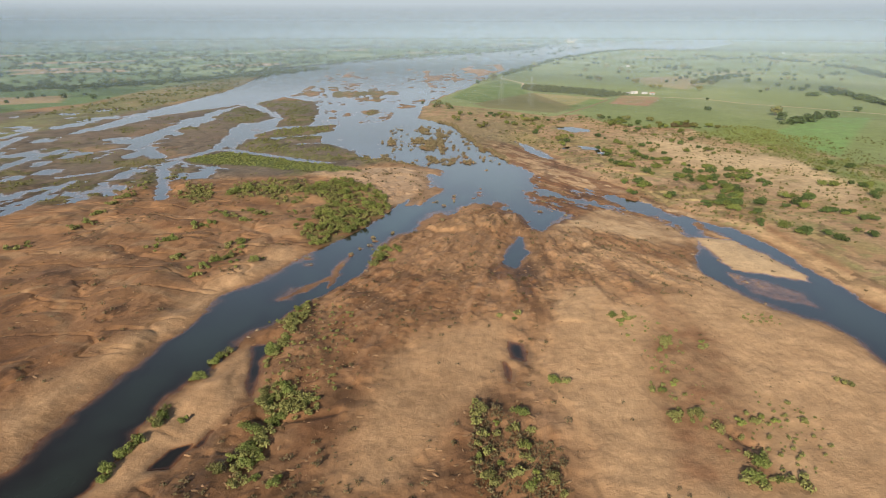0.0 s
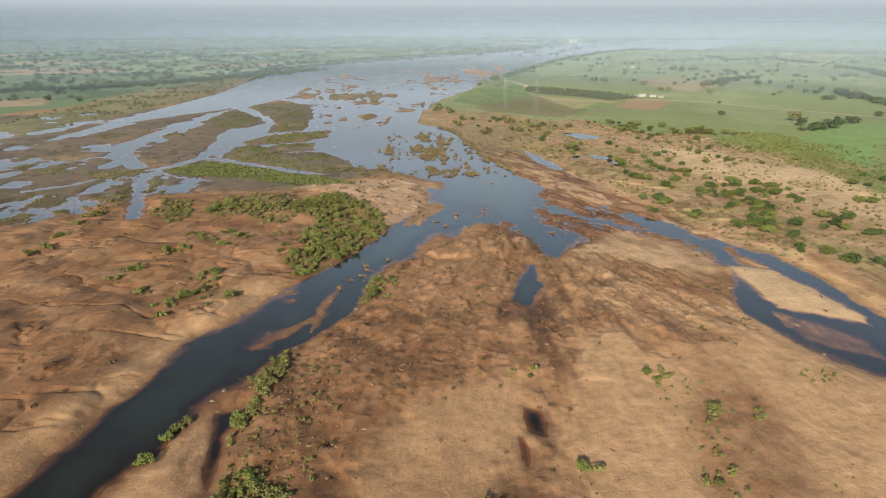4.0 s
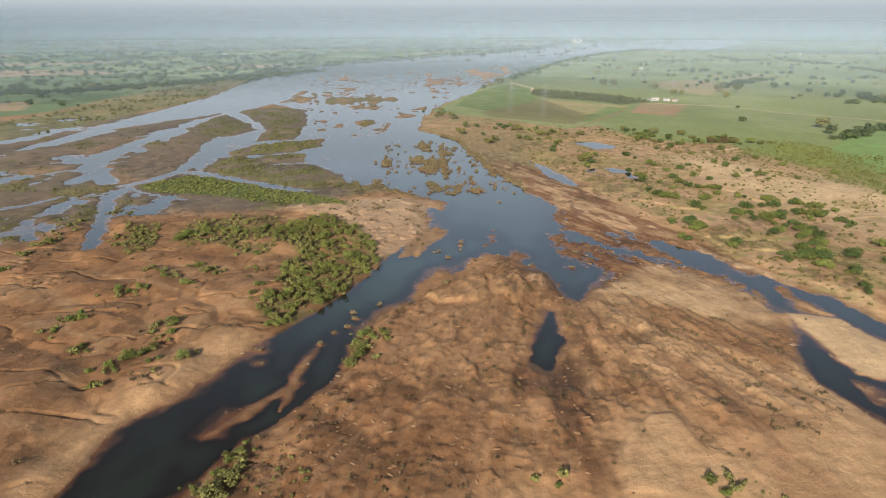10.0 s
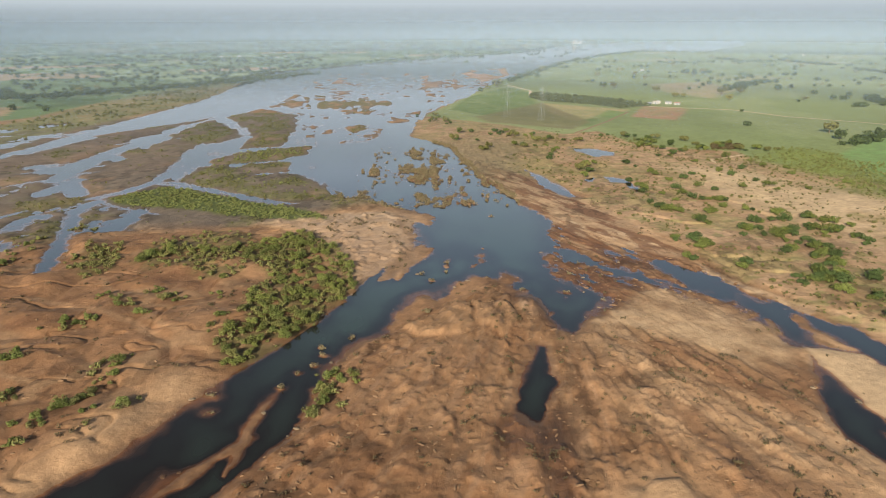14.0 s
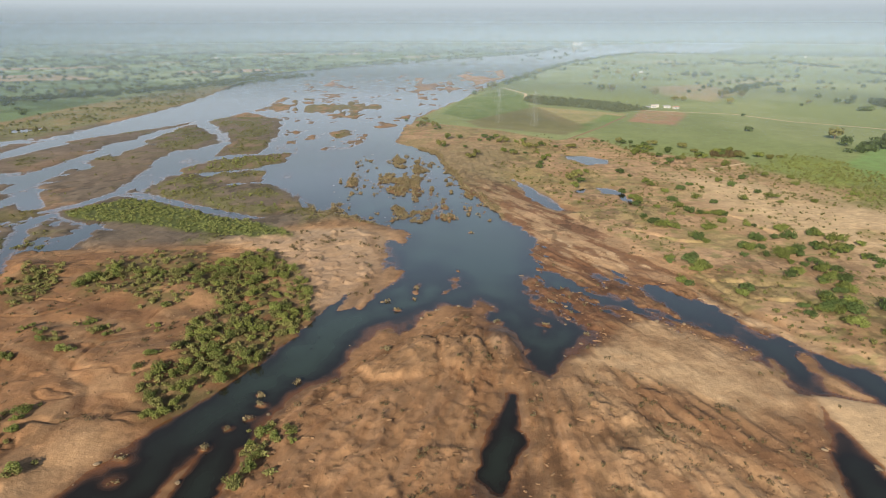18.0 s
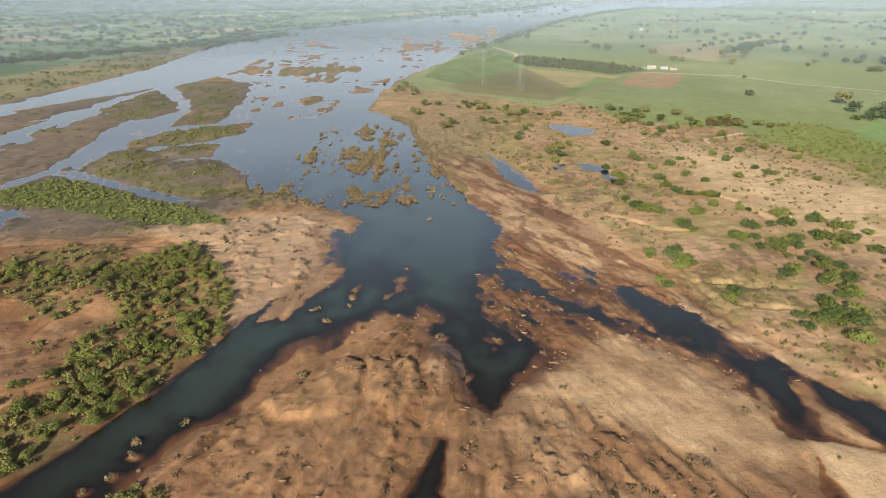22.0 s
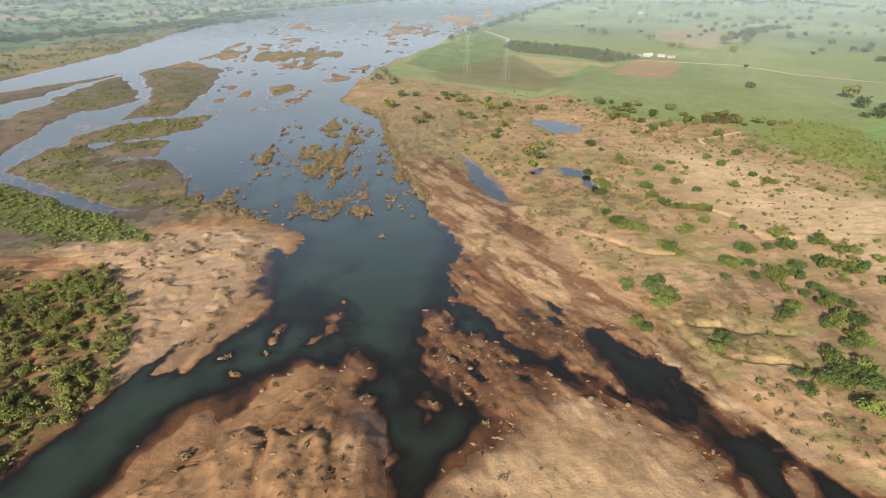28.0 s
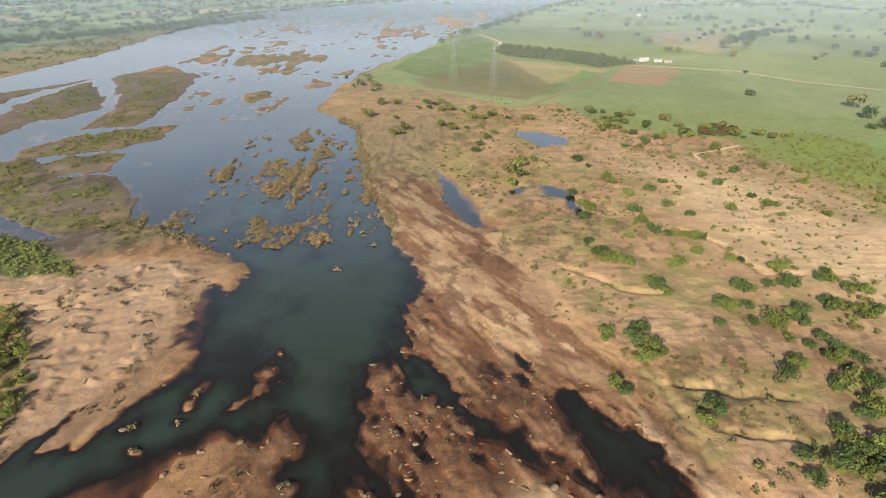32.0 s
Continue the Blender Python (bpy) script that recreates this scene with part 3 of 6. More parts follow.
def along(line, x, y, width, reach=40.0):
    """Signed distance to a stroke of a given width, positive inside."""
    p = np.array(line, float)
    out = np.full(x.shape, -reach)
    lo, hi = p.min(0) - reach, p.max(0) + reach
    near = (x > lo[0]) & (x < hi[0]) & (y > lo[1]) & (y < hi[1])
    px, py = x[near], y[near]
    best = np.full(px.shape, 1e18)
    for (ax, ay), (bx, by) in zip(p[:-1], p[1:]):
        ex, ey = bx - ax, by - ay
        k = np.clip(((px - ax) * ex + (py - ay) * ey) / (ex * ex + ey * ey + 1e-9), 0, 1)
        best = np.minimum(best, (px - ax - k * ex) ** 2 + (py - ay - k * ey) ** 2)
    out[near] = np.maximum(width / 2 - np.sqrt(best), -reach)
    return out


def spread(first, last, step, growth, end):
    """Even steps from first to last, then growing steps to end."""
    vals = list(np.arange(first, last, step))
    while vals[-1] < end:
        step *= growth
        vals.append(vals[-1] + step)
    return vals


# ---- ground: one sheet, fine round the confluence ----
right_x = spread(10, 190, 0.7, 1.022, 4700)
left_x = [-v for v in spread(-10, 190, 0.7, 1.022, 4700)][::-1]
GX = np.array([v for v in left_x if v < right_x[0] - 0.5] + right_x)
ahead_y = spread(-40, 330, 0.72, 1.0135, 4700)
GY = np.array([-v for v in spread(40, 60, 4, 1.16, 4700)][::-1][:-1] + ahead_y)
NX, NY = len(GX), len(GY)
X, Y = np.meshgrid(GX, GY)
far = np.clip(Y / 420, 0.8, 4)

WX = X + far * (1.2 * fbm(X / 17, Y / 17, 3, 3) + 1.1 * vnoise(X / 4.5, Y / 4.5, 5))
WY = Y + far * (1.5 * fbm(X / 19, Y / 19, 9, 3) + 1.3 * vnoise(X / 5, Y / 5, 8))

LEFT_SOUTH = [(-119, -12), (-126, -120), (-170, -400), (-260, -900), (-500, -2400), (-380, -2400), (-190, -900), (-115, -400), (-90, -120),
              (-96, -15)]
RIGHT_SOUTH = [(143, 40), (138, -20), (165, -200), (330, -600), (700, -2400), (580, -2400), (250, -600), (120, -200), (108, -20), (122, 20)]
WATERS = [LEFT_SOUTH, RIGHT_SOUTH, LEFT_ARM, POOL, RIGHT_ARM, UPPER_RIVER, SIDE_CHANNEL, BAR_POOL, MID_PUDDLE, LOW_PUDDLE, CREEK_POOL, SHADE_PUDDLE,
          SHADE_PUDDLE_B, POND_FAR, POND_NEAR, POND_SMALL]
RILLS = [(STROKE_A, 15), (STROKE_B, 9), (STROKE_C, 4.5), (STROKE_D, 4), (STROKE_E, 6), (STROKE_F, 7), (STROKE_G, 7),
         (STROKE_H, 10), (STROKE_I, 7), (STROKE_J, 12), (STROKE_K, 5), (STROKE_L, 7), (STROKE_M, 14), (STROKE_N, 8), (STROKE_O, 15), (STROKE_P, 3)]
ISLES = [ISLE_MID, ISLE_LEFT, ISLE_TUFT, ISLE_TOP, SAND_ISLE, STRIP_ISLE, SHOAL_A, SHOAL_B, MID_ISLE, MID_ISLE_B, MID_ISLE_C,
         SPIT, SPIT_FOOT, CONE_RIDGE, BAR_TIP, GRASS_ISLE_A, GRASS_ISLE_B, GRASS_ISLE_C, GRASS_ISLE_D, GRASS_ISLE_E,
         SHOAL_C, SHOAL_D, SHOAL_E, SHOAL_F, SHOAL_G, SHOAL_H, SHOAL_I, SHOAL_J, CHANNEL_FILL, SHOAL_K, SHOAL_L, SHOAL_M,
         SHOAL_N, SHOAL_O, SHOAL_P, SHOAL_Q]

shore = np.full(X.shape, 60.0)
SMALL_WATERS = (SIDE_CHANNEL, POND_NEAR, POND_SMALL)
for outline in WATERS:
    shore = np.minimum(shore, -inside(outline, WX, WY) + (1.0 if outline in SMALL_WATERS else 0.0))
for line, width in RILLS:
    shore = np.minimum(shore, -along(line, WX, WY, width * 0.92))
nibble = 14 * np.abs(fbm(X / 24, Y / 34, 19, 4)) * smooth(500, 650, Y)
for outline in ISLES:
    up = inside(outline, WX, WY) - nibble
    if outline in (ISLE_TOP, ISLE_MID):
        up = np.minimum(up, (fbm(X / 26, Y / 60, 23, 4) + (0.12 if outline is ISLE_MID else -0.02)) * 30)
    if outline in (GRASS_ISLE_A, GRASS_ISLE_B, GRASS_ISLE_C, GRASS_ISLE_D, GRASS_ISLE_E):
        up = np.minimum(up, (fbm(X / 7, Y / 11, 25, 4) + 0.12) * 9)
    shore = np.maximum(shore, up)

# braided flats between the pool and the eastern arm
shore = np.maximum(shore, np.minimum(inside(CONF_FLAT, WX, WY), 2.0))
for outline in (CHAN_EAST, CHAN_WEST, CHAN_LINK, FLAT_POOL_A, FLAT_POOL_B, FLAT_POOL_C, WEDGE, SOUTH_POOL, LOWER_BRANCH):
    shore = np.minimum(shore, -inside(outline, WX, WY))
for outline in (SPIT_HOOK, SPIT_RIM, NOSE, SAND_ISLE, MID_ISLE):
    shore = np.maximum(shore, inside(outline, WX, WY))
for k, (ix, iy) in enumerate(ISLETS):
    shore = np.maximum(shore, 0.8 + 0.5 * (k % 3) - 1.8 * np.hypot((X - ix) * 0.8, Y - iy) + 0.8 * fbm(X / 1.7, Y / 1.7, 18, 2))

# streaks fan out from the meeting point of the arms
FX, FY = 32.0, 262.0
ang, rad = np.arctan2(X - FX, FY - Y), np.hypot(X - FX, Y - FY)
fan = fbm(ang * 26, rad / 34, 21, 4)
fan_fine = fbm(ang * 70, rad / 16, 27, 3)
# marsh with pools left by the last flood
MARSH = [(-45, 350), (-75, 318), (-110, 290), (-190, 280), (-215, 235), (-330, 150), (-900, 60), (-900, 560), (-470, 640), (-262, 745),
         (-168, 735), (-120, 520)]
marsh = smooth(-6, 14, inside(MARSH, WX, WY) + 6 * fbm(X / 25, Y / 25, 31, 3))
pools = fbm(X / 26, Y / 34, 35, 4) - 0.24 - 0.20 * smooth(-180, -120, X)
shore = np.where(marsh > 0.5, np.minimum(shore, -pools * 26), shore)
# islands of the marsh between broad shallow threads of the river
frayed = 3.0 * fbm(X / 9, Y / 15, 36, 4)
shore = np.where(inside(MARSH_EAST, WX, WY) > 0, np.minimum(shore, -3.0), shore)
for outline in (MARSH_MOUND, MARSH_TONGUE, MARSH_BACK, BROAD_ISLE, LOW_ISLE, LOW_ISLE_B, LOW_ISLE_C, GREEN_BANK):
    shore = np.maximum(shore, inside(outline, WX, WY) * 0.8 + 1.2 + frayed)
for line, width in ((STROKE_P, 4.5), (STROKE_C, 3.5)):
    shore = np.minimum(shore, -along(line, WX, WY, width))
shore = np.maximum(shore, np.minimum(inside(SUNK_BAR, WX, WY), -0.5))
# patchy shoals where the arms meet
shoals = smooth(98, 38, np.hypot((X - 72) * 1.0 + (Y - 243) * 0.5, (Y - 243) * 1.25))
slant = fbm((X * 0.4 - Y * 0.92) / 17, (X * 0.92 + Y * 0.4) / 4.4, 33, 4)
slant_fine = fbm((X * 0.45 - Y * 0.9) / 7, (X * 0.9 + Y * 0.45) / 1.9, 37, 3)
shore = shore + np.where(shore < 14, shoals * (slant * 4.5 + 3.2 * slant_fine + 2.2 * fbm(X / 3, Y / 4, 34, 3) - 0.2), 0)
lumps = fbm(X / 3.0, Y / 5.0, 41, 4)
reeds = smooth(620, 500, Y) * smooth(305, 345, Y) * smooth(-95, -55, X) * smooth(50, 25, X - 0.12 * (Y - 330))
shore = np.where(shore < 0.5, np.maximum(shore, (lumps + 0.55 * fbm(X / 20, Y / 26, 43, 2) - 0.25 - (1 - reeds) * 2) * 6), shore)
upstream = smooth(430, 560, Y) * smooth(1900, 1300, Y) * smooth(-420, -200, X)
drift = fbm(X / 20, Y / 32, 47, 5) + 0.35 * vnoise(X / 7, Y / 11, 48)
shore = np.where(shore < -4, np.maximum(shore, (drift - 0.33 - (1 - upstream) * 2) * 16), shore)
ragged = np.clip(0.7 + shoals + marsh + 0.8 * smooth(330, 420, Y) + 0.5 * smooth(150, 230, Y), 0, 1.3)
shore = shore + np.clip(2.5 - np.abs(shore) * 0.12, 0, 2.5) * ragged * far * (0.9 * fbm(X / 7 / far, Y / 8 / far, 51, 3) + 0.5 * fbm(X / 2.6 / far, Y / 3 / far, 53, 2))

for outline in (MID_PUDDLE, LOW_PUDDLE, CREEK_POOL, SHADE_PUDDLE, SHADE_PUDDLE_B):  # small still pools; the SHADE_ pair is water put where dark shade lies
    shore = np.minimum(shore, -1.5 * inside(outline, X, Y) - 0.4 + 0.7 * fbm(X / 2.5, Y / 3.5, 52, 3))

land = np.clip(shore, 0, None)
Z = np.where(shore > 0, 1.25 * (1 - np.exp(-land / 10)), -2.8 * (1 - np.exp(np.minimum(shore, 0) * (1 + 0.75 * fbm(X / 5, Y / 8, 45, 4)) * np.exp(2.2 * fbm(X / 20, Y / 26, 46, 3)) / (5.0 + 3 * shoals))))
# red silt shelves under shallow water along the bars
for line, width in (([(3, 226), (-9.5, 214), (-18.5, 205.5), (-25.5, 189.5), (-28.5, 175.5), (-34, 165)], 13),
                    ([(47, 192), (56, 205), (66, 214), (82, 208), (95, 196), (102, 184)], 9), ([(109, 166), (118, 178), (122, 190)], 7),
                    ([(-24, 300), (-19, 285), (-15, 268)], 9)):
    Z = np.where(shore < 0, Z * (1 - 0.74 * smooth(-3, 4, along(line, WX, WY, width) + 2.5 * fbm(X / 5, Y / 7, 49, 3))), Z)
dry = smooth(1, 9, shore)
near = smooth(900, 350, Y)
mid_bar = smooth(0, 14, inside([(-62, 150), (5, 222), (60, 215), (112, 160), (150, 90), (170, -60), (-90, -60), (-75, 60)], X, Y))
pale = np.zeros(X.shape)
for outline, soft in ((PALE_STRIP, 3), (PALE_BAR, 9), (PALE_RIGHT, 12), (PALE_LEFT, 10), (PALE_CONF, 10), (PALE_BANK, 5), (SAND_ISLE, 4),
                      (SPIT_SAND, 8), (DRY_FLAT, 30)):
    pale = np.maximum(pale, smooth(-soft, soft * 0.6, inside(outline, WX, WY)))
clods = np.abs(fbm(X / 8, Y / 13, 61, 4))
ribs = np.abs(fbm(ang * 17 + 0.6 * fbm(X / 20, Y / 20, 63, 2), rad / 19, 65, 5))
rough = mid_bar * (1 - 0.75 * pale)
left_bank = smooth(-40, -70, X) * smooth(330, 250, Y) * (1 - pale)
Z += dry * near * (0.6 * fbm(X / 32, Y / 32, 71, 3) + 0.15 * fbm(X / 7, Y / 7, 75, 3))
Z += rough * smooth(0.5, 5, shore) * (0.65 * fan + 0.35 * fan_fine + 0.6 * (0.28 - clods) + 0.5 * (0.22 - ribs) + 0.8 * (0.2 - np.abs(fbm(ang * 34, rad / 30, 66, 4))) * smooth(20, 45, rad))
chop = np.maximum(fbm(ang * 60, rad / 6, 67, 3), fbm(X / 3.1, Y / 3.1, 68, 3) - 0.1)
flute = fbm(ang * 30 + 0.5 * fbm(X / 12, Y / 12, 206, 2), rad / 7, 205, 4)
Z += rough * smooth(0.8, 4, shore) * (0.30 * smooth(-0.1, 0.25, flute) + 0.22 * flute)
knobs = fbm(X / 4.2, Y / 6.5, 57, 3)
Z += rough * smooth(1.0, 5, shore) * 0.4 * smooth(0.12, 0.18, knobs) * smooth(-0.25, 0.2, fbm(X / 26, Y / 30, 58, 3))
Z += (rough + 0.35 * left_bank) * smooth(0.5, 4, shore) * (0.4 * smooth(0.15, 0.4, chop) * smooth(-0.1, 0.3, fbm(X / 17, Y / 22, 69, 3)))
left_land = smooth(-40, -70, X) * smooth(330, 250, Y)
Z += left_land * dry * (4.4 * np.abs(fbm(X / 44, Y / 38, 81, 3)) - 0.6 + 0.2 * fbm(X / 6, Y / 6, 83, 3) - 0.7 * smooth(0.05, 0.0, np.abs(fbm(X / 30, Y / 17, 82, 3))))
for line in (GULLY_A, GULLY_B, GULLY_C, GULLY_D, GULLY_E, GULLY_F, GULLY_G):
    Z -= 0.9 * smooth(-1.6, 0.8, along(line, WX, WY, 1.6))
Z += reeds * smooth(0.3, 2.0, shore) * 0.9 * np.clip(lumps + 0.2, 0, 1)
for outline in (BAR_TOP_A, BAR_TOP_B):
    Z += 1.3 * smooth(-1.0, 1.0, inside(outline, WX, WY)) * smooth(0, 2, shore)
Z += 0.35 * smooth(-0.8, 0.6, inside(PALE_LOBE, WX, WY))
Z += shoals * smooth(0.2, 2.5, shore) * (0.7 * np.abs(slant_fine) - 0.1)
cone = np.exp(-(((X - 24) / 5.5) ** 2 + ((Y - 195) / 11) ** 2))
Z += 2.8 * cone
plain_r = smooth(-3, 5, inside(YELLOW_GRASS, WX, WY)) + smooth(0, 20, inside(DRY_FLAT, X, Y))
rills = fbm(X / 30, Y / 5, 85, 4)
Z += np.clip(plain_r, 0, 1) * dry * (0.6 + 0.35 * (0.3 - np.abs(rills)) + 0.15 * fbm(X / 6, Y / 3, 86, 3))
spit_zone = smooth(-3, 6, inside(SPIT_SAND, X, Y))
Z += spit_zone * dry * (1.0 * np.abs(fbm((X + Y) / 22, (Y - X) / 11, 88, 3)) + 0.6 * smooth(0.12, 0.2, fbm(X / 5, Y / 7, 89, 3)))
Z += smooth(-0.6, 0.5, inside(PALE_RIGHT, WX, WY)) * dry * 0.3  # low scarp of the pale bar


def mix(a, b, k):
    k = np.asarray(k)[..., None]
    return a * (1 - k) + np.array(b) * k


# soil, grass and crops by place
tone = fbm(X / 45, Y / 45, 91, 4)
fine = fbm(X / 5, Y / 5, 95, 3)
C = np.zeros(X.shape + (3,)) + np.array((0.245, 0.142, 0.074))
C = mix(C, (0.300, 0.185, 0.102), smooth(-0.15, 0.45, tone))
C = mix(C, (0.165, 0.085, 0.040), smooth(0.05, 0.5, fbm(X / 14, Y / 18, 97, 4)) * 0.4)
track = np.abs(fbm(X / 42, Y / 26, 93, 3))
C = mix(C, (0.270, 0.178, 0.102), left_land * smooth(0.14, 0.02, track) * 0.85)
C = mix(C, (0.165, 0.088, 0.046), left_land * smooth(0.16, 0.36, fbm(X / 22, Y / 20, 94, 4)) * 0.55)
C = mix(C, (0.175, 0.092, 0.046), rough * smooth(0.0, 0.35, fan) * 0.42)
# shading put into the colour: rib hollows darker, rib crests paler
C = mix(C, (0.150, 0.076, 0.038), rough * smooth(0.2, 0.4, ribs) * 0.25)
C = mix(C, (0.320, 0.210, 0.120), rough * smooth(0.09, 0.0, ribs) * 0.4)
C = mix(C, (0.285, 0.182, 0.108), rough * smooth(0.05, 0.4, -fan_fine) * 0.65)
C = mix(C, (0.385, 0.260, 0.150), pale * np.clip(0.85 + 0.25 * fine, 0, 1))
C = mix(C, (0.350, 0.250, 0.162), smooth(0.25, 0.7, cone) * 0.85)
for outline in (BAR_TOP_A, BAR_TOP_B):
    C = mix(C, (0.300, 0.190, 0.105), smooth(-1.5, 1.0, inside(outline, WX, WY)) * np.clip(0.7 + 0.6 * fine, 0, 1))
for line in (FOOT_PATH_A, FOOT_PATH_B, FOOT_PATH_C):
    C = mix(C, (0.330, 0.215, 0.122), smooth(-1.2, 0.8, along(line, WX, WY, 3.0)) * 0.6)
bright = np.maximum(smooth(-8, 8, inside(PALE_CONF, WX, WY)), smooth(-3, 3, inside(SAND_ISLE, WX, WY)))
C = mix(C, (0.46, 0.325, 0.185), bright * np.clip(0.7 + 0.6 * fine, 0, 1))
stripe = fbm((X * 0.5 - Y * 0.86) / 38, (X * 0.86 + Y * 0.5) / 4.0, 99, 4)
strip_zone = smooth(-5, 20, inside([(30, 190), (90, 215), (140, 165), (175, 80), (60, 95), (35, 120)], X, Y))
C = mix(C, (0.400, 0.278, 0.165), strip_zone * 0.7 * smooth(-0.4, 0.2, tone + 0.3))
C = mix(C, (0.150, 0.082, 0.044), strip_zone * smooth(0.02, 0.13, stripe + 0.25 * fbm(X / 3, Y / 3, 100, 3)) * 0.55)
C = mix(C, (0.185, 0.100, 0.055), smooth(-6, 5, inside(SHORE_FLAT, WX, WY)) * smooth(-0.45, 0.15, slant) * 0.8)
C = mix(C, (0.105, 0.053, 0.030), shoals * smooth(12, 4, shore) * 0.85)
C = mix(C, (0.240, 0.150, 0.085), shoals * smooth(0.16, 0.26, slant_fine + 0.5 * slant) * smooth(0.6, 1.8, shore) * 0.6)
for outline in (PALE_SHOAL_A, PALE_SHOAL_B, PALE_BEACH):
    C = mix(C, (0.400, 0.300, 0.195), smooth(-1.5, 2, inside(outline, WX, WY)) * np.clip(0.75 + 0.5 * fine, 0, 1))
C = mix(C, (0.300, 0.218, 0.150), smooth(-3, 4, inside(SPIT_SAND, WX, WY)) * np.clip(0.75 + 0.5 * fine, 0, 1))
C = C * (1 - 0.2 * mid_bar * smooth(125, 175, Y) * (1 - 0.6 * pale))[..., None]
C = mix(C, (0.400, 0.280, 0.165), smooth(-3, 4, inside(PALE_CONF, WX, WY)) * np.clip(0.6 + 0.5 * fine + 0.6 * tone, 0, 0.85))
tip = smooth(28, 10, np.hypot((X - 40) * 0.8, (Y - 205) * 0.7)) * smooth(9, 2, shore + 2 * fine)
C = mix(C, (0.110, 0.055, 0.031), tip * 0.8)
C = mix(C, (0.195, 0.108, 0.058), smooth(-4, 6, inside(BROWN_FAN, WX, WY)) * np.clip(0.65 + 0.7 * fine, 0, 1))
C = mix(C, (0.160, 0.082, 0.043), smooth(-5, 4, inside(DAMP_GULLY, WX, WY)) * 0.8)
for outline in (DAMP_A, DAMP_B, DAMP_C, DAMP_D, DAMP_E, DAMP_F):
    C = mix(C, (0.150, 0.080, 0.042), smooth(-2.5, 2.5, inside(outline, WX, WY) + 1.5 * fine) * 0.58)
C = mix(C, (0.385, 0.260, 0.150), smooth(-1.0, 1.0, inside(PALE_LOBE, WX, WY)) * np.clip(0.8 + 0.4 * fine, 0, 1))
for outline in (WET_FLAT, WET_FLAT_B):
    C = mix(C, (0.190, 0.115, 0.068), smooth(-4, 2, inside(outline, WX, WY)) * 0.85)
C = mix(C, (0.215, 0.140, 0.085), smooth(-2, 2, np.maximum(inside(SPIT_RIM, WX, WY), inside(SPIT_HOOK, WX, WY) - 1)) * 0.7)
C = mix(C, (0.112, 0.092, 0.073), marsh * 0.92)
C = mix(C, (0.215, 0.140, 0.090), marsh * smooth(0.12, 0.45, fbm(X / 30, Y / 40, 101, 4)) * 0.8)
# brown left bank, with vignette-like foreground darkening put into its colour
bank_falloff = np.maximum(left_land, smooth(40, -20, X) * smooth(190, 110, Y) * 1.1) * (1 - 0.5 * pale)
C = C * (1 - np.array((0.22, 0.25, 0.27)) * (bank_falloff * (0.75 + 0.85 * smooth(110, 20, Y)))[..., None])
grass = np.zeros(X.shape)
for outline in (GREEN_BANK, MARSH_MOUND, MARSH_TONGUE, LOW_ISLE, MARSH_GREEN_C, MARSH_GREEN_D, ISLE_MID, ISLE_LEFT, ISLE_TUFT):
    grass = np.maximum(grass, smooth(-4, 9, inside(outline, WX, WY)))
grass = np.maximum(grass, marsh * 0.8 * smooth(0.0, 0.3, fbm(X / 34, Y / 30, 102, 4)))
mud = marsh
grass = grass * smooth(-0.25, 0.25, fbm(X / 11, Y / 17, 103, 4) + 0.08)
C = mix(C, (0.152, 0.113, 0.086), marsh * smooth(400, 440, Y) * smooth(3, 8, shore) * 0.5)
C = mix(C, (0.104, 0.102, 0.040), grass * 0.85)
C = mix(C, (0.088, 0.110, 0.030), smooth(-2, 4, inside(GREEN_BANK, WX, WY)) * 0.9)
for outline in (THICKET, THICKET_B, THICKET_C):
    C = mix(C, (0.10, 0.09, 0.038), smooth(-3, 5, inside(outline, WX, WY)) * smooth(-0.3, 0.3, fine + 0.2) * 0.8)
plain = np.clip(smooth(-4, 6, inside(YELLOW_GRASS, WX, WY)), 0, 1)
east = inside([(40, 420), (100, 330), (130, 265), (150, 190), (154, 150), (158, 110), (160, 60), (156, 20), (150, -60), (700, -60), (900, 560), (330, 440), (235, 500), (150, 580),
               (60, 640), (-50, 710), (-34, 560), (0, 490)], WX, WY)
plain = np.maximum(plain, smooth(-3, 6, east))
turf = fbm(X / 22, Y / 30, 107, 4)
C = mix(C, (0.325, 0.214, 0.126), plain * 0.88)
C = mix(C, (0.225, 0.138, 0.072), plain * smooth(0.02, 0.35, fbm(X / 30, Y / 16, 106, 4)) * smooth(330, 220, X) * 0.7)
C = mix(C, (0.215, 0.180, 0.075), plain * smooth(-0.02, 0.40, turf + 0.33 * smooth(250, 90, X + 0.15 * (Y - 300)) - 0.16) * 0.58)
C = mix(C, (0.185, 0.165, 0.070), plain * smooth(0.08, 0.32, fbm(X / 7, Y / 4.5, 108, 4)) * smooth(330, 180, X) * 0.75)
C = mix(C, (0.450, 0.330, 0.200), smooth(-20, 25, inside(DRY_FLAT, WX, WY)) * smooth(-0.6, 0.1, -turf) * 0.85)
C = mix(C, (0.140, 0.085, 0.048), plain * smooth(0.12, 0.0, np.abs(rills)) * smooth(-0.1, 0.3, fine) * 0.45)
for outline in (GRASS_ISLE_A, GRASS_ISLE_B, GRASS_ISLE_C, GRASS_ISLE_D, GRASS_ISLE_E):
    C = mix(C, (0.15, 0.115, 0.05), smooth(-4, 3, inside(outline, WX, WY)) * 0.8)
C = mix(C, (0.180, 0.140, 0.080), smooth(320, 350, Y) * reeds * 0.8)
C = mix(C, (0.140, 0.108, 0.072), upstream * smooth(6, 1, shore) * (1 - plain) * 0.7)
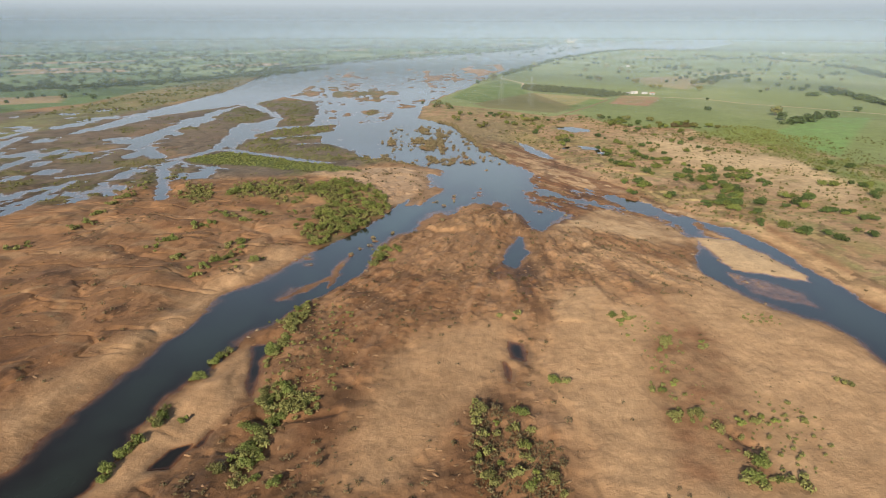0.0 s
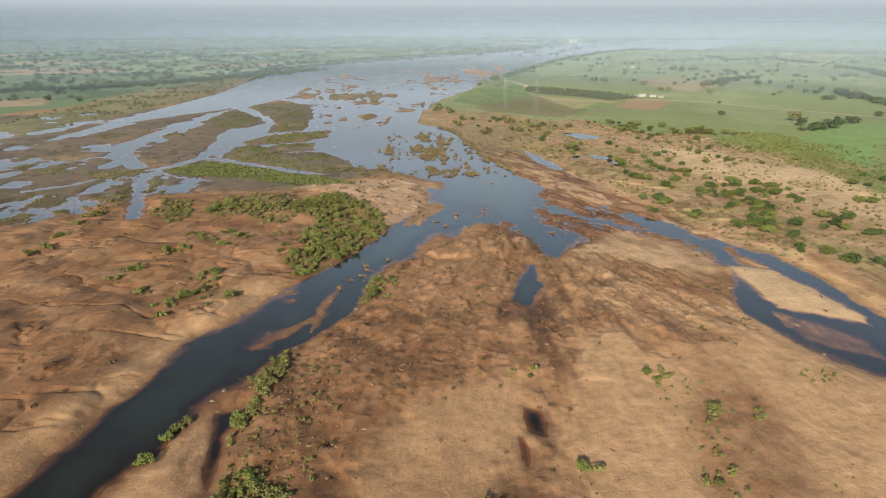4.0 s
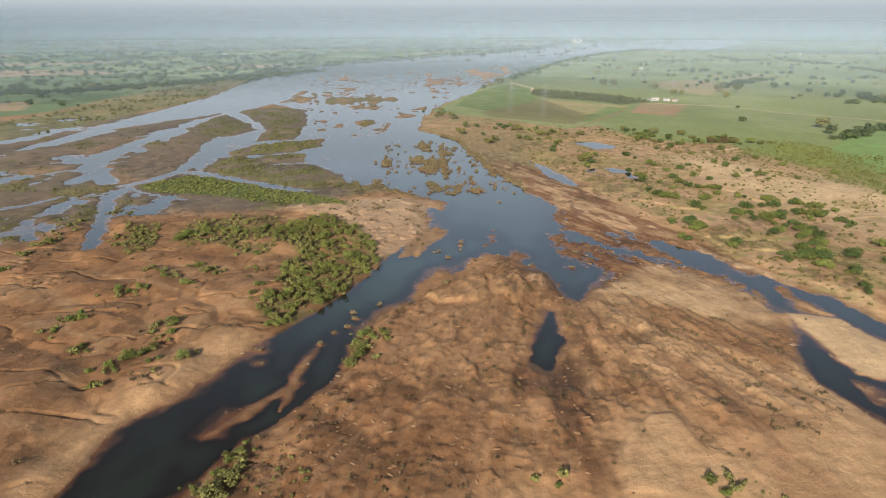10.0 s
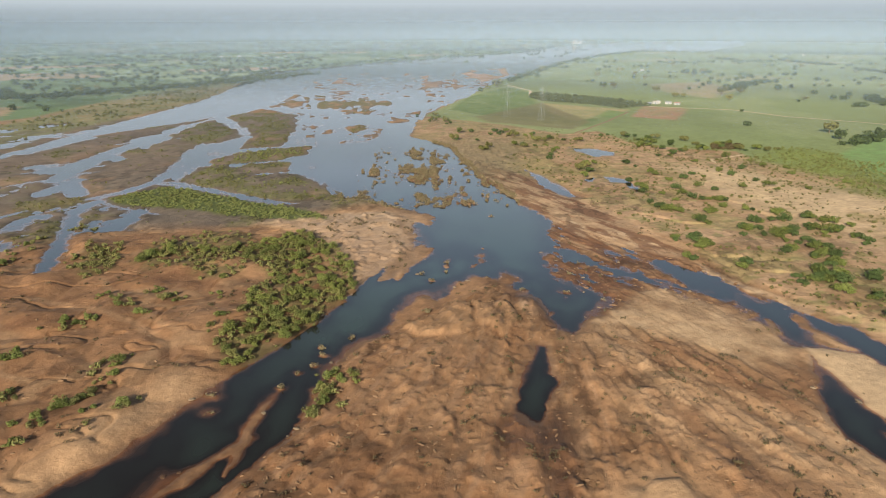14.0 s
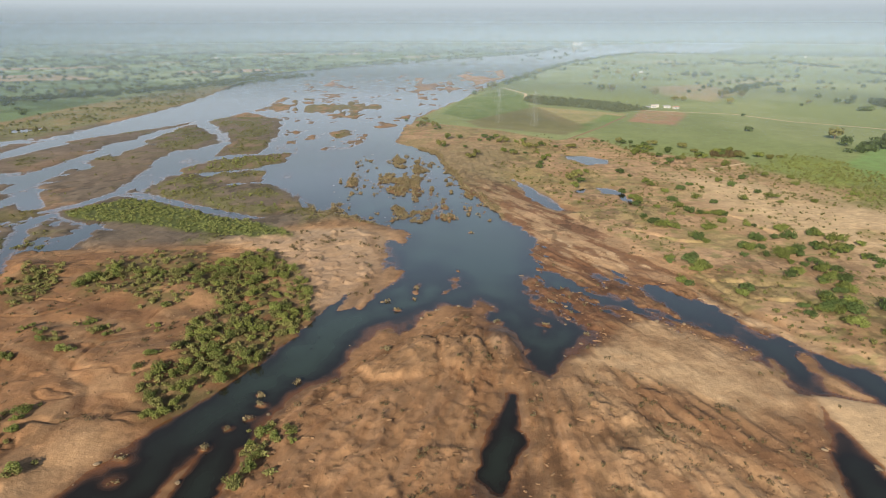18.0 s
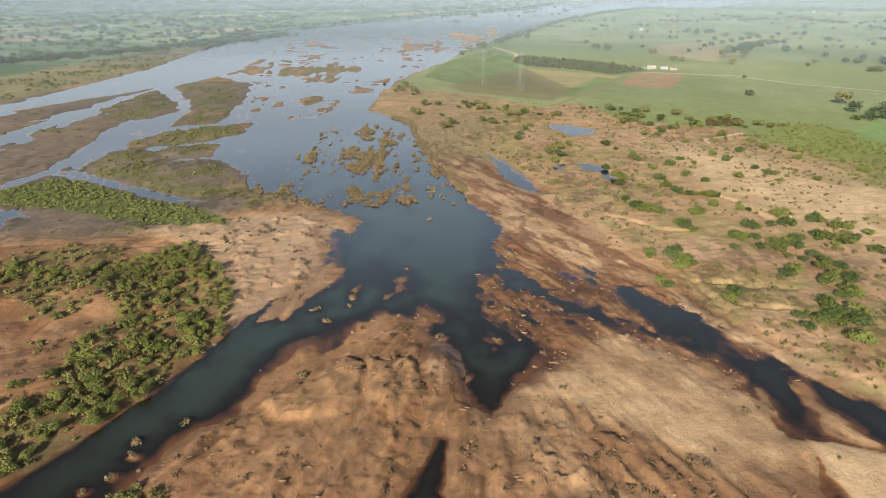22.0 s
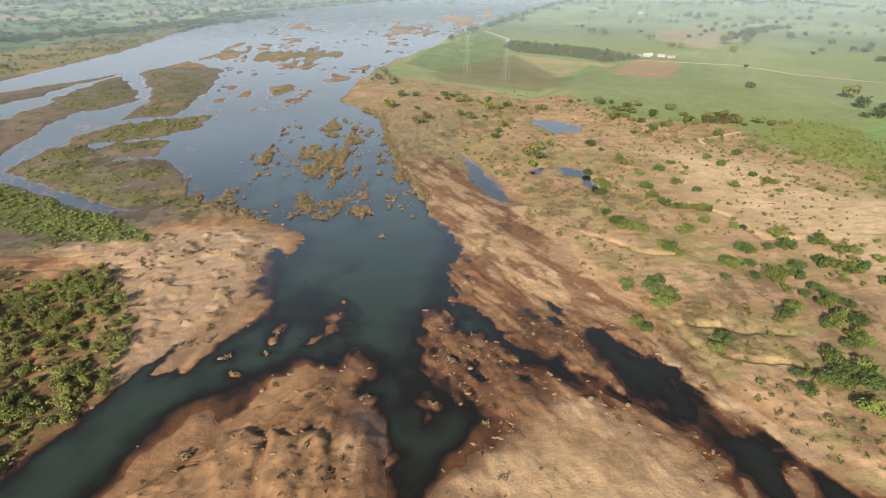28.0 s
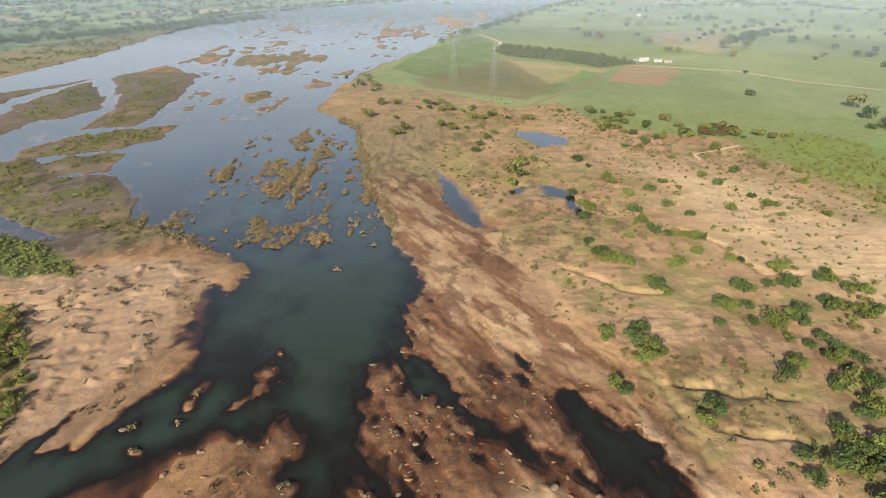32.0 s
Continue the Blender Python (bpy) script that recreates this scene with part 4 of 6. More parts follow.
C = mix(C, (0.140, 0.172, 0.056), np.maximum(smooth(-20, 25, inside(SCRUB_BELT, WX, WY)), smooth(-10, 12, inside(SCRUB_BELT_B, WX, WY))) * np.clip(0.7 + 0.8 * turf, 0.2, 0.95))
flow = fbm((X * 0.5 - Y * 0.87) / 30, (X * 0.87 + Y * 0.5) / 5, 104, 4)
strand = smooth(48, 40, np.abs(X - 62 + 0.55 * (Y - 300))) * smooth(240, 262, Y) * smooth(440, 400, Y) * (1 - plain)
C = mix(C, (0.140, 0.072, 0.040), strand * smooth(-0.08, 0.06, flow + 0.5 * slant_fine) * 0.8)
C = mix(C, (0.310, 0.210, 0.125), strand * smooth(0.10, 0.2, -flow - 0.5 * slant_fine) * 0.8)
C = mix(C, (0.440, 0.310, 0.170), smooth(-16, -4, east) * smooth(1.5, 4, shore) * smooth(14, 7, shore) * smooth(330, 300, Y) * 0.8)

# farmland: plots of uneven size beyond the floodplain
crop = smooth(-4, 4, inside(FIELD_EDGE, X + 0.3 * (WX - X), Y + 0.3 * (WY - Y)))
north_line = [(-4800, 4800), (-4800, 100), (-900, 330), (-560, 560), (-470, 700), (-463, 862), (-380, 1050), (-330, 1340), (-180, 1640),
              (300, 1950), (640, 2700), (1500, 3600), (4800, 4300), (4800, 4800)]
north = smooth(-8, 8, inside(north_line, WX, WY))
beyond = smooth(-10, 10, inside([(1330, 2250), (4800, 3000), (4800, 560), (900, 560), (400, 1200), (300, 1700)], X, Y))
ru, rv = X * 0.92 + Y * 0.39, Y * 0.92 - X * 0.39
row_i = np.floor(rv / 95)
col_j = np.floor((ru + 260 * hash2(row_i, row_i * 0, 5)) / (130 + 90 * hash2(row_i, row_i * 0, 6)))
pick = hash2(row_i, col_j, 7)
plots = np.zeros(X.shape + (3,)) + np.array((0.105, 0.155, 0.065))
plots = mix(plots, (0.085, 0.140, 0.048), (pick > 0.3) & (pick < 0.55))
plots = mix(plots, (0.17, 0.215, 0.10), (pick > 0.55) & (pick < 0.8))
plots = mix(plots, (0.27, 0.20, 0.12), (pick > 0.93))
plots = mix(plots, (0.06, 0.09, 0.032), smooth(0.02, 0.35, fbm(X / 70, Y / 50, 111, 4)) * 0.75)
fieldtone = fbm(X / 120, Y / 160, 115, 3)
green = np.zeros(X.shape + (3,)) + np.array((0.172, 0.206, 0.080))
green = mix(green, (0.210, 0.240, 0.105), smooth(-0.1, 0.4, fieldtone))
C = mix(C, (0, 0, 0), np.maximum(crop, north)) + green * crop[..., None] * (1 - north[..., None]) + plots * north[..., None]
C = np.where((crop * (Y > 1150))[..., None] > 0.5, 0.6 * C + 0.4 * plots, C)
for outline, colour, soft in ((DARK_PLOT, (0.105, 0.150, 0.045), 5), (PLOUGHED, (0.31, 0.185, 0.11), 4), (FALLOW, (0.31, 0.25, 0.115), 5),
                              (PALE_PLOT, (0.33, 0.26, 0.15), 12), (ORCHARD, (0.07, 0.085, 0.035), 4),
                              (BRIGHT_FIELD, (0.150, 0.245, 0.080), 4), (YOUNG_CROP, (0.135, 0.205, 0.055), 4), (LUSH_BELT, (0.165, 0.195, 0.052), 9), (MEADOW_NORTH, (0.150, 0.150, 0.066), 12)):
    C = mix(C, colour, smooth(-soft, soft, inside(outline, X, Y)) * np.clip(0.8 + 0.5 * fine + 0.5 * turf, 0.2, 1))
C = mix(C, (0.15, 0.125, 0.058), smooth(-5, 5, inside([(28, 700), (122, 831), (150, 660), (119, 610), (40, 660)], X, Y)) * 0.75)

# moisture: dark wet margins, gullies and creek beds
wet = smooth(2.6, 0.0, shore + 2.4 * fine) * smooth(1400, 700, Y)
wet = np.maximum(wet, smooth(-3, 2, inside(DAMP_GULLY, WX, WY)) * 0.85)
wet = np.maximum(wet, smooth(-2, 3, inside(DAMP_STREAK, WX, WY)) * 0.7)
wet = np.maximum(wet, smooth(-3, 3, inside(CREEK_BED, WX, WY)) * 0.75)
wet = np.maximum(wet, shoals * smooth(14, 0, shore) * smooth(0.3, -0.2, slant) * 0.7)
C = C * (1 - 0.30 * wet[..., None])
# soil nearer than Y 330 made darker and redder, apart from moisture
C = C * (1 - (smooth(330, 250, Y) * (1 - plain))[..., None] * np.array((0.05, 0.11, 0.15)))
C = np.where((shore < 0)[..., None], mix(mix(C, (0.150, 0.085, 0.055), smooth(0.5, -1.5, shore)), (0.115, 0.085, 0.060), smooth(0.5, -1.5, shore) * np.maximum(marsh, smooth(300, 360, Y)) * 0.9), C)
speck = fbm(X / 1.9, Y / 1.9, 121, 2)
C = np.clip(C * (1 + near[..., None] * (0.12 * fine + 0.13 * speck)[..., None] + 0.10 * tone[..., None]), 0.01, 0.9)


C = mix(C, (0.440, 0.312, 0.188), smooth(-1, 2, inside(SAND_ISLE, WX, WY)) * 0.85)
C = mix(C, (0.400, 0.282, 0.170), smooth(-2, 5, inside(PALE_CONF, WX, WY)) * np.clip(0.45 + 0.5 * fine + 0.5 * tone, 0, 0.8))
# patches a few metres wide; off the bar dark debris, damp sand, pale crusted sand
loose = near * smooth(0.8, 3.0, shore) * (1 - np.maximum(crop, north))
# on the rough bar they follow the relief: flute hollows darker, crests paler
dark_patch = smooth(0.13, 0.20, np.where(rough > 0.5, -flute + 0.03, fbm(X / 4.5, Y / 7.5, 201, 4))) * smooth(-0.25, 0.15, fbm(X / 30, Y / 34, 202, 3)) * (1 - 0.75 * pale)
pale_patch = smooth(0.15, 0.22, np.where(rough > 0.5, flute, fbm(X / 5.5, Y / 8, 203, 4))) * (1 - dark_patch)
C = C * (1 - 0.36 * (loose * dark_patch)[..., None]) * (1 + 0.20 * (loose * pale_patch * (1 - 0.6 * pale))[..., None])
C = np.clip(C, 0.01, 0.9)


def height(x, y):
    """Ground height by the sheet's own cells."""
    i = int(np.clip(np.searchsorted(GX, x) - 1, 0, NX - 2))
    j = int(np.clip(np.searchsorted(GY, y) - 1, 0, NY - 2))
    u, v = (x - GX[i]) / (GX[i + 1] - GX[i]), (y - GY[j]) / (GY[j + 1] - GY[j])
    return float((Z[j, i] * (1 - u) + Z[j, i + 1] * u) * (1 - v) + (Z[j + 1, i] * (1 - u) + Z[j + 1, i + 1] * u) * v)


def cell(field, x, y):
    i = int(np.clip(np.searchsorted(GX, x), 0, NX - 1))
    j = int(np.clip(np.searchsorted(GY, y), 0, NY - 1))
    return float(field[j, i])


# ---- materials ----
def material(name, rough=0.9):
    m = bpy.data.materials.new(name)
    m.use_nodes = True
    n = m.node_tree.nodes
    b = n["Principled BSDF"]
    b.inputs["Roughness"].default_value = rough
    b.inputs["Specular IOR Level"].default_value = 0.25
    return m, n, m.node_tree.links, b


def noise_node(n, l, coord, scale, detail=4, rough=0.6):
    t = n.new("ShaderNodeTexNoise")
    t.inputs["Scale"].default_value, t.inputs["Detail"].default_value, t.inputs["Roughness"].default_value = scale, detail, rough
    l.new(coord, t.inputs["Vector"])
    return t.outputs["Fac"]


def math_node(n, l, op, a, b):
    t = n.new("ShaderNodeMath")
    t.operation = op
    for s, v in zip(t.inputs, (a, b)):
        if isinstance(v, (int, float)):
            s.default_value = v
        else:
            l.new(v, s)
    return t.outputs[0]


def varied(name, colour, scale, amount, rough=0.9, bump=0.0, by_object=0.0, by_island=0.0):
    """A surface of one colour with two scales of variation."""
    m, n, l, b = material(name, rough)
    geo = n.new("ShaderNodeNewGeometry")
    f1 = noise_node(n, l, geo.outputs["Position"], scale)
    f2 = noise_node(n, l, geo.outputs["Position"], scale * 7)
    k = math_node(n, l, "ADD", math_node(n, l, "MULTIPLY", f1, amount * 1.3), math_node(n, l, "MULTIPLY", f2, amount * 0.7))
    k = math_node(n, l, "ADD", k, 1 - amount)
    if by_object:
        info = n.new("ShaderNodeObjectInfo")
        r = math_node(n, l, "MULTIPLY", math_node(n, l, "SUBTRACT", info.outputs["Random"], 0.5), by_object)
        k = math_node(n, l, "ADD", k, r)
    if by_island:
        r = math_node(n, l, "MULTIPLY", math_node(n, l, "SUBTRACT", geo.outputs["Random Per Island"], 0.5), by_island)
        k = math_node(n, l, "ADD", k, r)
    v = n.new("ShaderNodeVectorMath")
    v.operation = "SCALE"
    v.inputs[0].default_value = colour
    l.new(k, v.inputs["Scale"])
    l.new(v.outputs[0], b.inputs["Base Color"])
    if bump:
        bn = n.new("ShaderNodeBump")
        bn.inputs["Strength"].default_value, bn.inputs["Distance"].default_value = 0.6, bump
        l.new(f2, bn.inputs["Height"])
        l.new(bn.outputs[0], b.inputs["Normal"])
    return m


def ground_material():
    m, n, l, b = material("soil")
    geo, att, wat = n.new("ShaderNodeNewGeometry"), n.new("ShaderNodeAttribute"), n.new("ShaderNodeAttribute")
    att.attribute_name, wat.attribute_name = "cover", "damp"
    p = geo.outputs["Position"]
    grain, clod, blot = noise_node(n, l, p, 1.6, 6, 0.7), noise_node(n, l, p, 0.42, 5, 0.65), noise_node(n, l, p, 0.06, 4)
    k = math_node(n, l, "ADD", math_node(n, l, "MULTIPLY", grain, 0.35), math_node(n, l, "MULTIPLY", clod, 0.65))
    k = math_node(n, l, "ADD", k, math_node(n, l, "MULTIPLY", blot, 0.45))
    k = math_node(n, l, "ADD", k, 0.29)
    # random dark specks of debris
    dark_patch = n.new("ShaderNodeMapRange")
    for key, val in zip(("From Min", "From Max", "To Min", "To Max"), (0.66, 0.74, 1.0, 0.66)):
        dark_patch.inputs[key].default_value = val
    l.new(noise_node(n, l, p, 0.85, 3, 0.55), dark_patch.inputs["Value"])
    k = math_node(n, l, "MULTIPLY", k, dark_patch.outputs[0])
    v = n.new("ShaderNodeVectorMath")
    v.operation = "SCALE"
    l.new(att.outputs["Color"], v.inputs[0])
    l.new(k, v.inputs["Scale"])
    l.new(v.outputs[0], b.inputs["Base Color"])
    l.new(math_node(n, l, "SUBTRACT", 0.95, math_node(n, l, "MULTIPLY", wat.outputs["Fac"], 0.35)), b.inputs["Roughness"])
    bn = n.new("ShaderNodeBump")
    bn.inputs["Strength"].default_value, bn.inputs["Distance"].default_value = 0.8, 0.4
    l.new(math_node(n, l, "ADD", clod, math_node(n, l, "MULTIPLY", grain, 0.5)), bn.inputs["Height"])
    l.new(bn.outputs[0], b.inputs["Normal"])
    return m


def water_material():
    m = bpy.data.materials.new("river_water")
    m.use_nodes = True
    n, l = m.node_tree.nodes, m.node_tree.links
    n.remove(n["Principled BSDF"])
    geo, att = n.new("ShaderNodeNewGeometry"), n.new("ShaderNodeAttribute")
    att.attribute_name = "depth"
    p = geo.outputs["Position"]
    murk, clear, body = n.new("ShaderNodeBsdfDiffuse"), n.new("ShaderNodeBsdfTransparent"), n.new("ShaderNodeMixShader")
    ramp = n.new("ShaderNodeValToRGB")
    ramp.color_ramp.elements[0].color, ramp.color_ramp.elements[1].color = (0.058, 0.032, 0.022, 1), (0.0115, 0.0092, 0.0078, 1)
    ramp.color_ramp.elements[0].position, ramp.color_ramp.elements[1].position = 0.035, 0.17
    teal = ramp.color_ramp.elements.new(0.9)
    teal.color = (0.027, 0.039, 0.031, 1)
    l.new(math_node(n, l, "DIVIDE", att.outputs["Fac"], 5.6), ramp.inputs[0])
    l.new(ramp.outputs[0], murk.inputs[0])
    clear.inputs[0].default_value = (0.88, 0.72, 0.58, 1)
    thick = n.new("ShaderNodeMapRange")
    thick.inputs["From Min"].default_value, thick.inputs["From Max"].default_value = 0.0, 0.6
    thick.inputs["To Min"].default_value, thick.inputs["To Max"].default_value = 0.0, 1.0
    l.new(att.outputs["Fac"], thick.inputs["Value"])
    l.new(thick.outputs[0], body.inputs[0])
    l.new(clear.outputs[0], body.inputs[1])
    l.new(murk.outputs[0], body.inputs[2])
    gloss, fres, top = n.new("ShaderNodeBsdfGlossy"), n.new("ShaderNodeFresnel"), n.new("ShaderNodeMixShader")
    gloss.inputs["Roughness"].default_value = 0.05
    fres.inputs["IOR"].default_value = 1.45
    bn = n.new("ShaderNodeBump")
    bn.inputs["Strength"].default_value, bn.inputs["Distance"].default_value = 0.25, 0.05
    l.new(noise_node(n, l, p, 0.7, 3), bn.inputs["Height"])
    l.new(bn.outputs[0], gloss.inputs["Normal"])
    l.new(fres.outputs[0], top.inputs[0])
    l.new(body.outputs[0], top.inputs[1])
    l.new(gloss.outputs[0], top.inputs[2])
    l.new(top.outputs[0], n["Material Output"].inputs["Surface"])
    return m


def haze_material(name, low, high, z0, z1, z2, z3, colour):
    """Distance haze put on a sheet: faint at the ground, denser aloft, gone above."""
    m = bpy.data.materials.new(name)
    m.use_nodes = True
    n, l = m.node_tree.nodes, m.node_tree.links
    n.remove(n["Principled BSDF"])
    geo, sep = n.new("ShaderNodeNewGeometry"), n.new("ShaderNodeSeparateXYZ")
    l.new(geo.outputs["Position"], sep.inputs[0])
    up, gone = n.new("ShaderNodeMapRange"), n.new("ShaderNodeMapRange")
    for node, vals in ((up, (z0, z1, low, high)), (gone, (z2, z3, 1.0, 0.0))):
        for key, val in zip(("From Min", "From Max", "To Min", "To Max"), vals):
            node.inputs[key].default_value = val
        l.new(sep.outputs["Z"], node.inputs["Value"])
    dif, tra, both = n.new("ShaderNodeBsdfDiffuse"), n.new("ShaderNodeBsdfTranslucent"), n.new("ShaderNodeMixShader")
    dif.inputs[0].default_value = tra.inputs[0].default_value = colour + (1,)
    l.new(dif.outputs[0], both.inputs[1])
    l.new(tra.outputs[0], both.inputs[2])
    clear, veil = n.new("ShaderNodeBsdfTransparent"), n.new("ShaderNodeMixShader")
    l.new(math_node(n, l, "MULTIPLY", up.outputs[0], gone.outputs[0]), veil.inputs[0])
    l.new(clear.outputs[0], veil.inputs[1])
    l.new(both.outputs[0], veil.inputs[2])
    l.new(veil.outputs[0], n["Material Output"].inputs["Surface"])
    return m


def leaf_material(name, colour, by_object=0.5):
    m = varied(name, colour, 0.9, 0.35, 0.75, by_object=by_object, by_island=0.45)
    m.node_tree.nodes["Principled BSDF"].inputs["Specular IOR Level"].default_value = 0.2
    return m


SOIL, WATER = ground_material(), water_material()
LEAF = leaf_material("leaf_green", (0.100, 0.118, 0.030))
LEAF_DARK = leaf_material("leaf_dark", (0.054, 0.078, 0.024))
LEAF_OLIVE = leaf_material("leaf_olive", (0.118, 0.116, 0.038))
LEAF_LIGHT = leaf_material("leaf_light", (0.130, 0.144, 0.036))
LEAF_ORCHARD = leaf_material("leaf_orchard", (0.100, 0.120, 0.058))
LEAF_SCRUB = leaf_material("leaf_scrub", (0.125, 0.140, 0.045))
STRAW = leaf_material("dry_straw", (0.185, 0.150, 0.082), 0.3)
TWIG = leaf_material("dead_twigs", (0.092, 0.072, 0.036), 0.3)
BARK = varied("bark", (0.13, 0.095, 0.065), 2.0, 0.4, 0.95, 0.05)
STONE = varied("pale_stone", (0.17, 0.125, 0.082), 1.2, 0.4, 0.9, 0.15, by_object=0.4)
CLAY = varied("clay_clod", (0.20, 0.120, 0.066), 1.2, 0.4, 0.95, 0.15, by_island=0.4)
WALLW = varied("whitewash", (0.38, 0.36, 0.33), 0.5, 0.15, 0.85)
ROOFC = varied("tin_roof", (0.30, 0.30, 0.30), 0.6, 0.25, 0.6)
ROOFT = varied("tile_roof", (0.33, 0.17, 0.11), 0.6, 0.3, 0.85)
WOODP = varied("door_wood", (0.10, 0.13, 0.16), 1.0, 0.3, 0.7)
STEEL = varied("galvanised_steel", (0.27, 0.28, 0.27), 0.8, 0.2, 0.5)
GLASSY = varied("insulator_glaze", (0.16, 0.10, 0.07), 2.0, 0.2, 0.3)
EARTH = varied("brown_earth", (0.235, 0.155, 0.090), 0.3, 0.3, 0.95)
DIRT = varied("track_dirt", (0.47, 0.36, 0.23), 0.3, 0.3, 0.95)


# ---- mesh tools ----
def mesh_from(name, verts, faces, mat, smooth_on=False):
    me = bpy.data.meshes.new(name)
    me.from_pydata([tuple(map(float, v)) for v in verts], [], [tuple(map(int, q)) for q in faces])
    me.materials.append(mat)
    if smooth_on:
        me.polygons.foreach_set("use_smooth", [True] * len(me.polygons))
    me.update()
    return me


def sheet(name, verts, quads, mat):
    """A large quad mesh straight from arrays."""
    me = bpy.data.meshes.new(name)
    me.vertices.add(len(verts))
    me.vertices.foreach_set("co", np.ascontiguousarray(verts, np.float32).ravel())
    me.loops.add(4 * len(quads))
    me.loops.foreach_set("vertex_index", np.ascontiguousarray(quads, np.int32).ravel())
    me.polygons.add(len(quads))
    me.polygons.foreach_set("loop_start", np.arange(0, 4 * len(quads), 4, dtype=np.int32))
    me.polygons.foreach_set("use_smooth", np.ones(len(quads), bool))
    me.materials.append(mat)
    me.update()
    me.validate()
    return me


def child(name, me, parent, label=""):
    ob = new(name, me)
    ob.parent = parent
    return tagged(ob, label)


# ---- ground and water ----
idx = np.arange(NX * NY).reshape(NY, NX)
quads = np.stack([idx[:-1, :-1], idx[:-1, 1:], idx[1:, 1:], idx[1:, :-1]], -1).reshape(-1, 4)
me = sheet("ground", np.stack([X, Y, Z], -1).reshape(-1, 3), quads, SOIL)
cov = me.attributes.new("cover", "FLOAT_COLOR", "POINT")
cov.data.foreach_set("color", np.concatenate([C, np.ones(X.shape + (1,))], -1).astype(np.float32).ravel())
dmp = me.attributes.new("damp", "FLOAT", "POINT")
dmp.data.foreach_set("value", wet.astype(np.float32).ravel())
tagged(new("ground", me), "brown river sand, marsh, dry floodplain and green fields", "ground", kind="structure")

low = (Z < 0.02) & (shore < 1.5)
wetq = low[:-1, :-1] | low[:-1, 1:] | low[1:, 1:] | low[1:, :-1]
wq = quads.reshape(NY - 1, NX - 1, 4)[wetq]
used, inverse = np.unique(wq, return_inverse=True)
flat = np.stack([X, Y, 0 * X], -1).reshape(-1, 3)[used]
me = sheet("water", flat, inverse.reshape(-1, 4), WATER)
dep = me.attributes.new("depth", "FLOAT", "POINT")
dep.data.foreach_set("value", (np.clip(-Z, 0, None) * (1 + 1.2 * smooth(130, 210, Y) * smooth(-80, -50, X) * smooth(70, 50, X))).ravel()[used].astype(np.float32))
river = new("water", me)
river.visible_shadow = False
tagged(river, "still dark green river water with brown shallow edges", "water", kind="structure")

# see-through ring sheets imitating distance haze, graded to suit the camera's height
for radius, top, mat in ((570, 114, haze_material("haze_thin", 0.0, 0.15, 0, 80, 90, 112, (0.51, 0.62, 0.74))),
                         (960, 120, haze_material("haze_near", 0.02, 0.34, 0, 72, 90, 118, (0.46, 0.59, 0.73))),
                         (2500, 175, haze_material("haze_far", 0.16, 0.90, 0, 68, 76, 168, (0.178, 0.230, 0.278)))):
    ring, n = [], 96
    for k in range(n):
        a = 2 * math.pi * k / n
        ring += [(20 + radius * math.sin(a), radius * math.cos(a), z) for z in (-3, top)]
    me = mesh_from("haze_sheet", ring, [(2 * k, 2 * ((k + 1) % n), 2 * ((k + 1) % n) + 1, 2 * k + 1) for k in range(n)], mat, True)
    tagged(new("haze_sheet", me), "see-through blue-grey ring sheet imitating distance haze", "mist", kind="structure")


# ---- plants ----
def leaf_cloud(rng, lobes, count, size):
    """Small bent leaf sprays scattered in and on a set of lobes: arrays of corners."""
    pts = []
    w = np.array([l[3] * l[3] for l in lobes])
    for k in rng.choice(len(lobes), count, p=w / w.sum()):
        x, y, z, r, flatness = lobes[k]
        v = rng.normal(size=3)
        v /= np.linalg.norm(v)
        d = r * rng.uniform(0.62, 1.08)
        c = np.array((x + v[0] * d, y + v[1] * d, max(0.12, z + v[2] * d * flatness)))
        nrm = v + rng.normal(size=3) * 0.45 + (0, 0, 0.35)
        nrm /= np.linalg.norm(nrm)
        a = np.cross(nrm, rng.normal(size=3))
        a /= np.linalg.norm(a)
        b = np.cross(nrm, a)
        s = size * rng.uniform(0.6, 1.35)
        pts.append([c - a * s, c - b * s * 0.55 + nrm * s * 0.15, c + a * s, c + b * s * 0.6 + nrm * s * 0.1])
    return np.array(pts)


def crown_mesh(name, seed, width, tall, base, lobes_n, count, size, mat):
    rng = np.random.default_rng(seed)
    lobes = []
    for k in range(lobes_n):
        a, d = rng.uniform(0, 6.28), width * 0.5 * math.sqrt(rng.uniform(0.02, 0.7))
        r = width * rng.uniform(0.17, 0.30)
        lobes.append((d * math.cos(a), d * math.sin(a), base + (tall - base) * rng.uniform(0.25, 0.72) * (1 - 0.35 * d / width), r, 0.75))
    q = leaf_cloud(rng, lobes, count, size)
    return mesh_from(name, q.reshape(-1, 3), np.arange(len(q) * 4).reshape(-1, 4), mat), lobes


def limb(verts, faces, a, b, ra, rb, n=6):
    a, b = Vector(a), Vector(b)
    axis = (b - a).normalized()
    side = axis.orthogonal().normalized()
    other = axis.cross(side)
    k0 = len(verts)
    for c, r in ((a, ra), (b, rb)):
        for k in range(n):
            t = 2 * math.pi * k / n
            verts.append(c + side * (r * math.cos(t)) + other * (r * math.sin(t)))
    for k in range(n):
        faces.append((k0 + k, k0 + (k + 1) % n, k0 + n + (k + 1) % n, k0 + n + k))


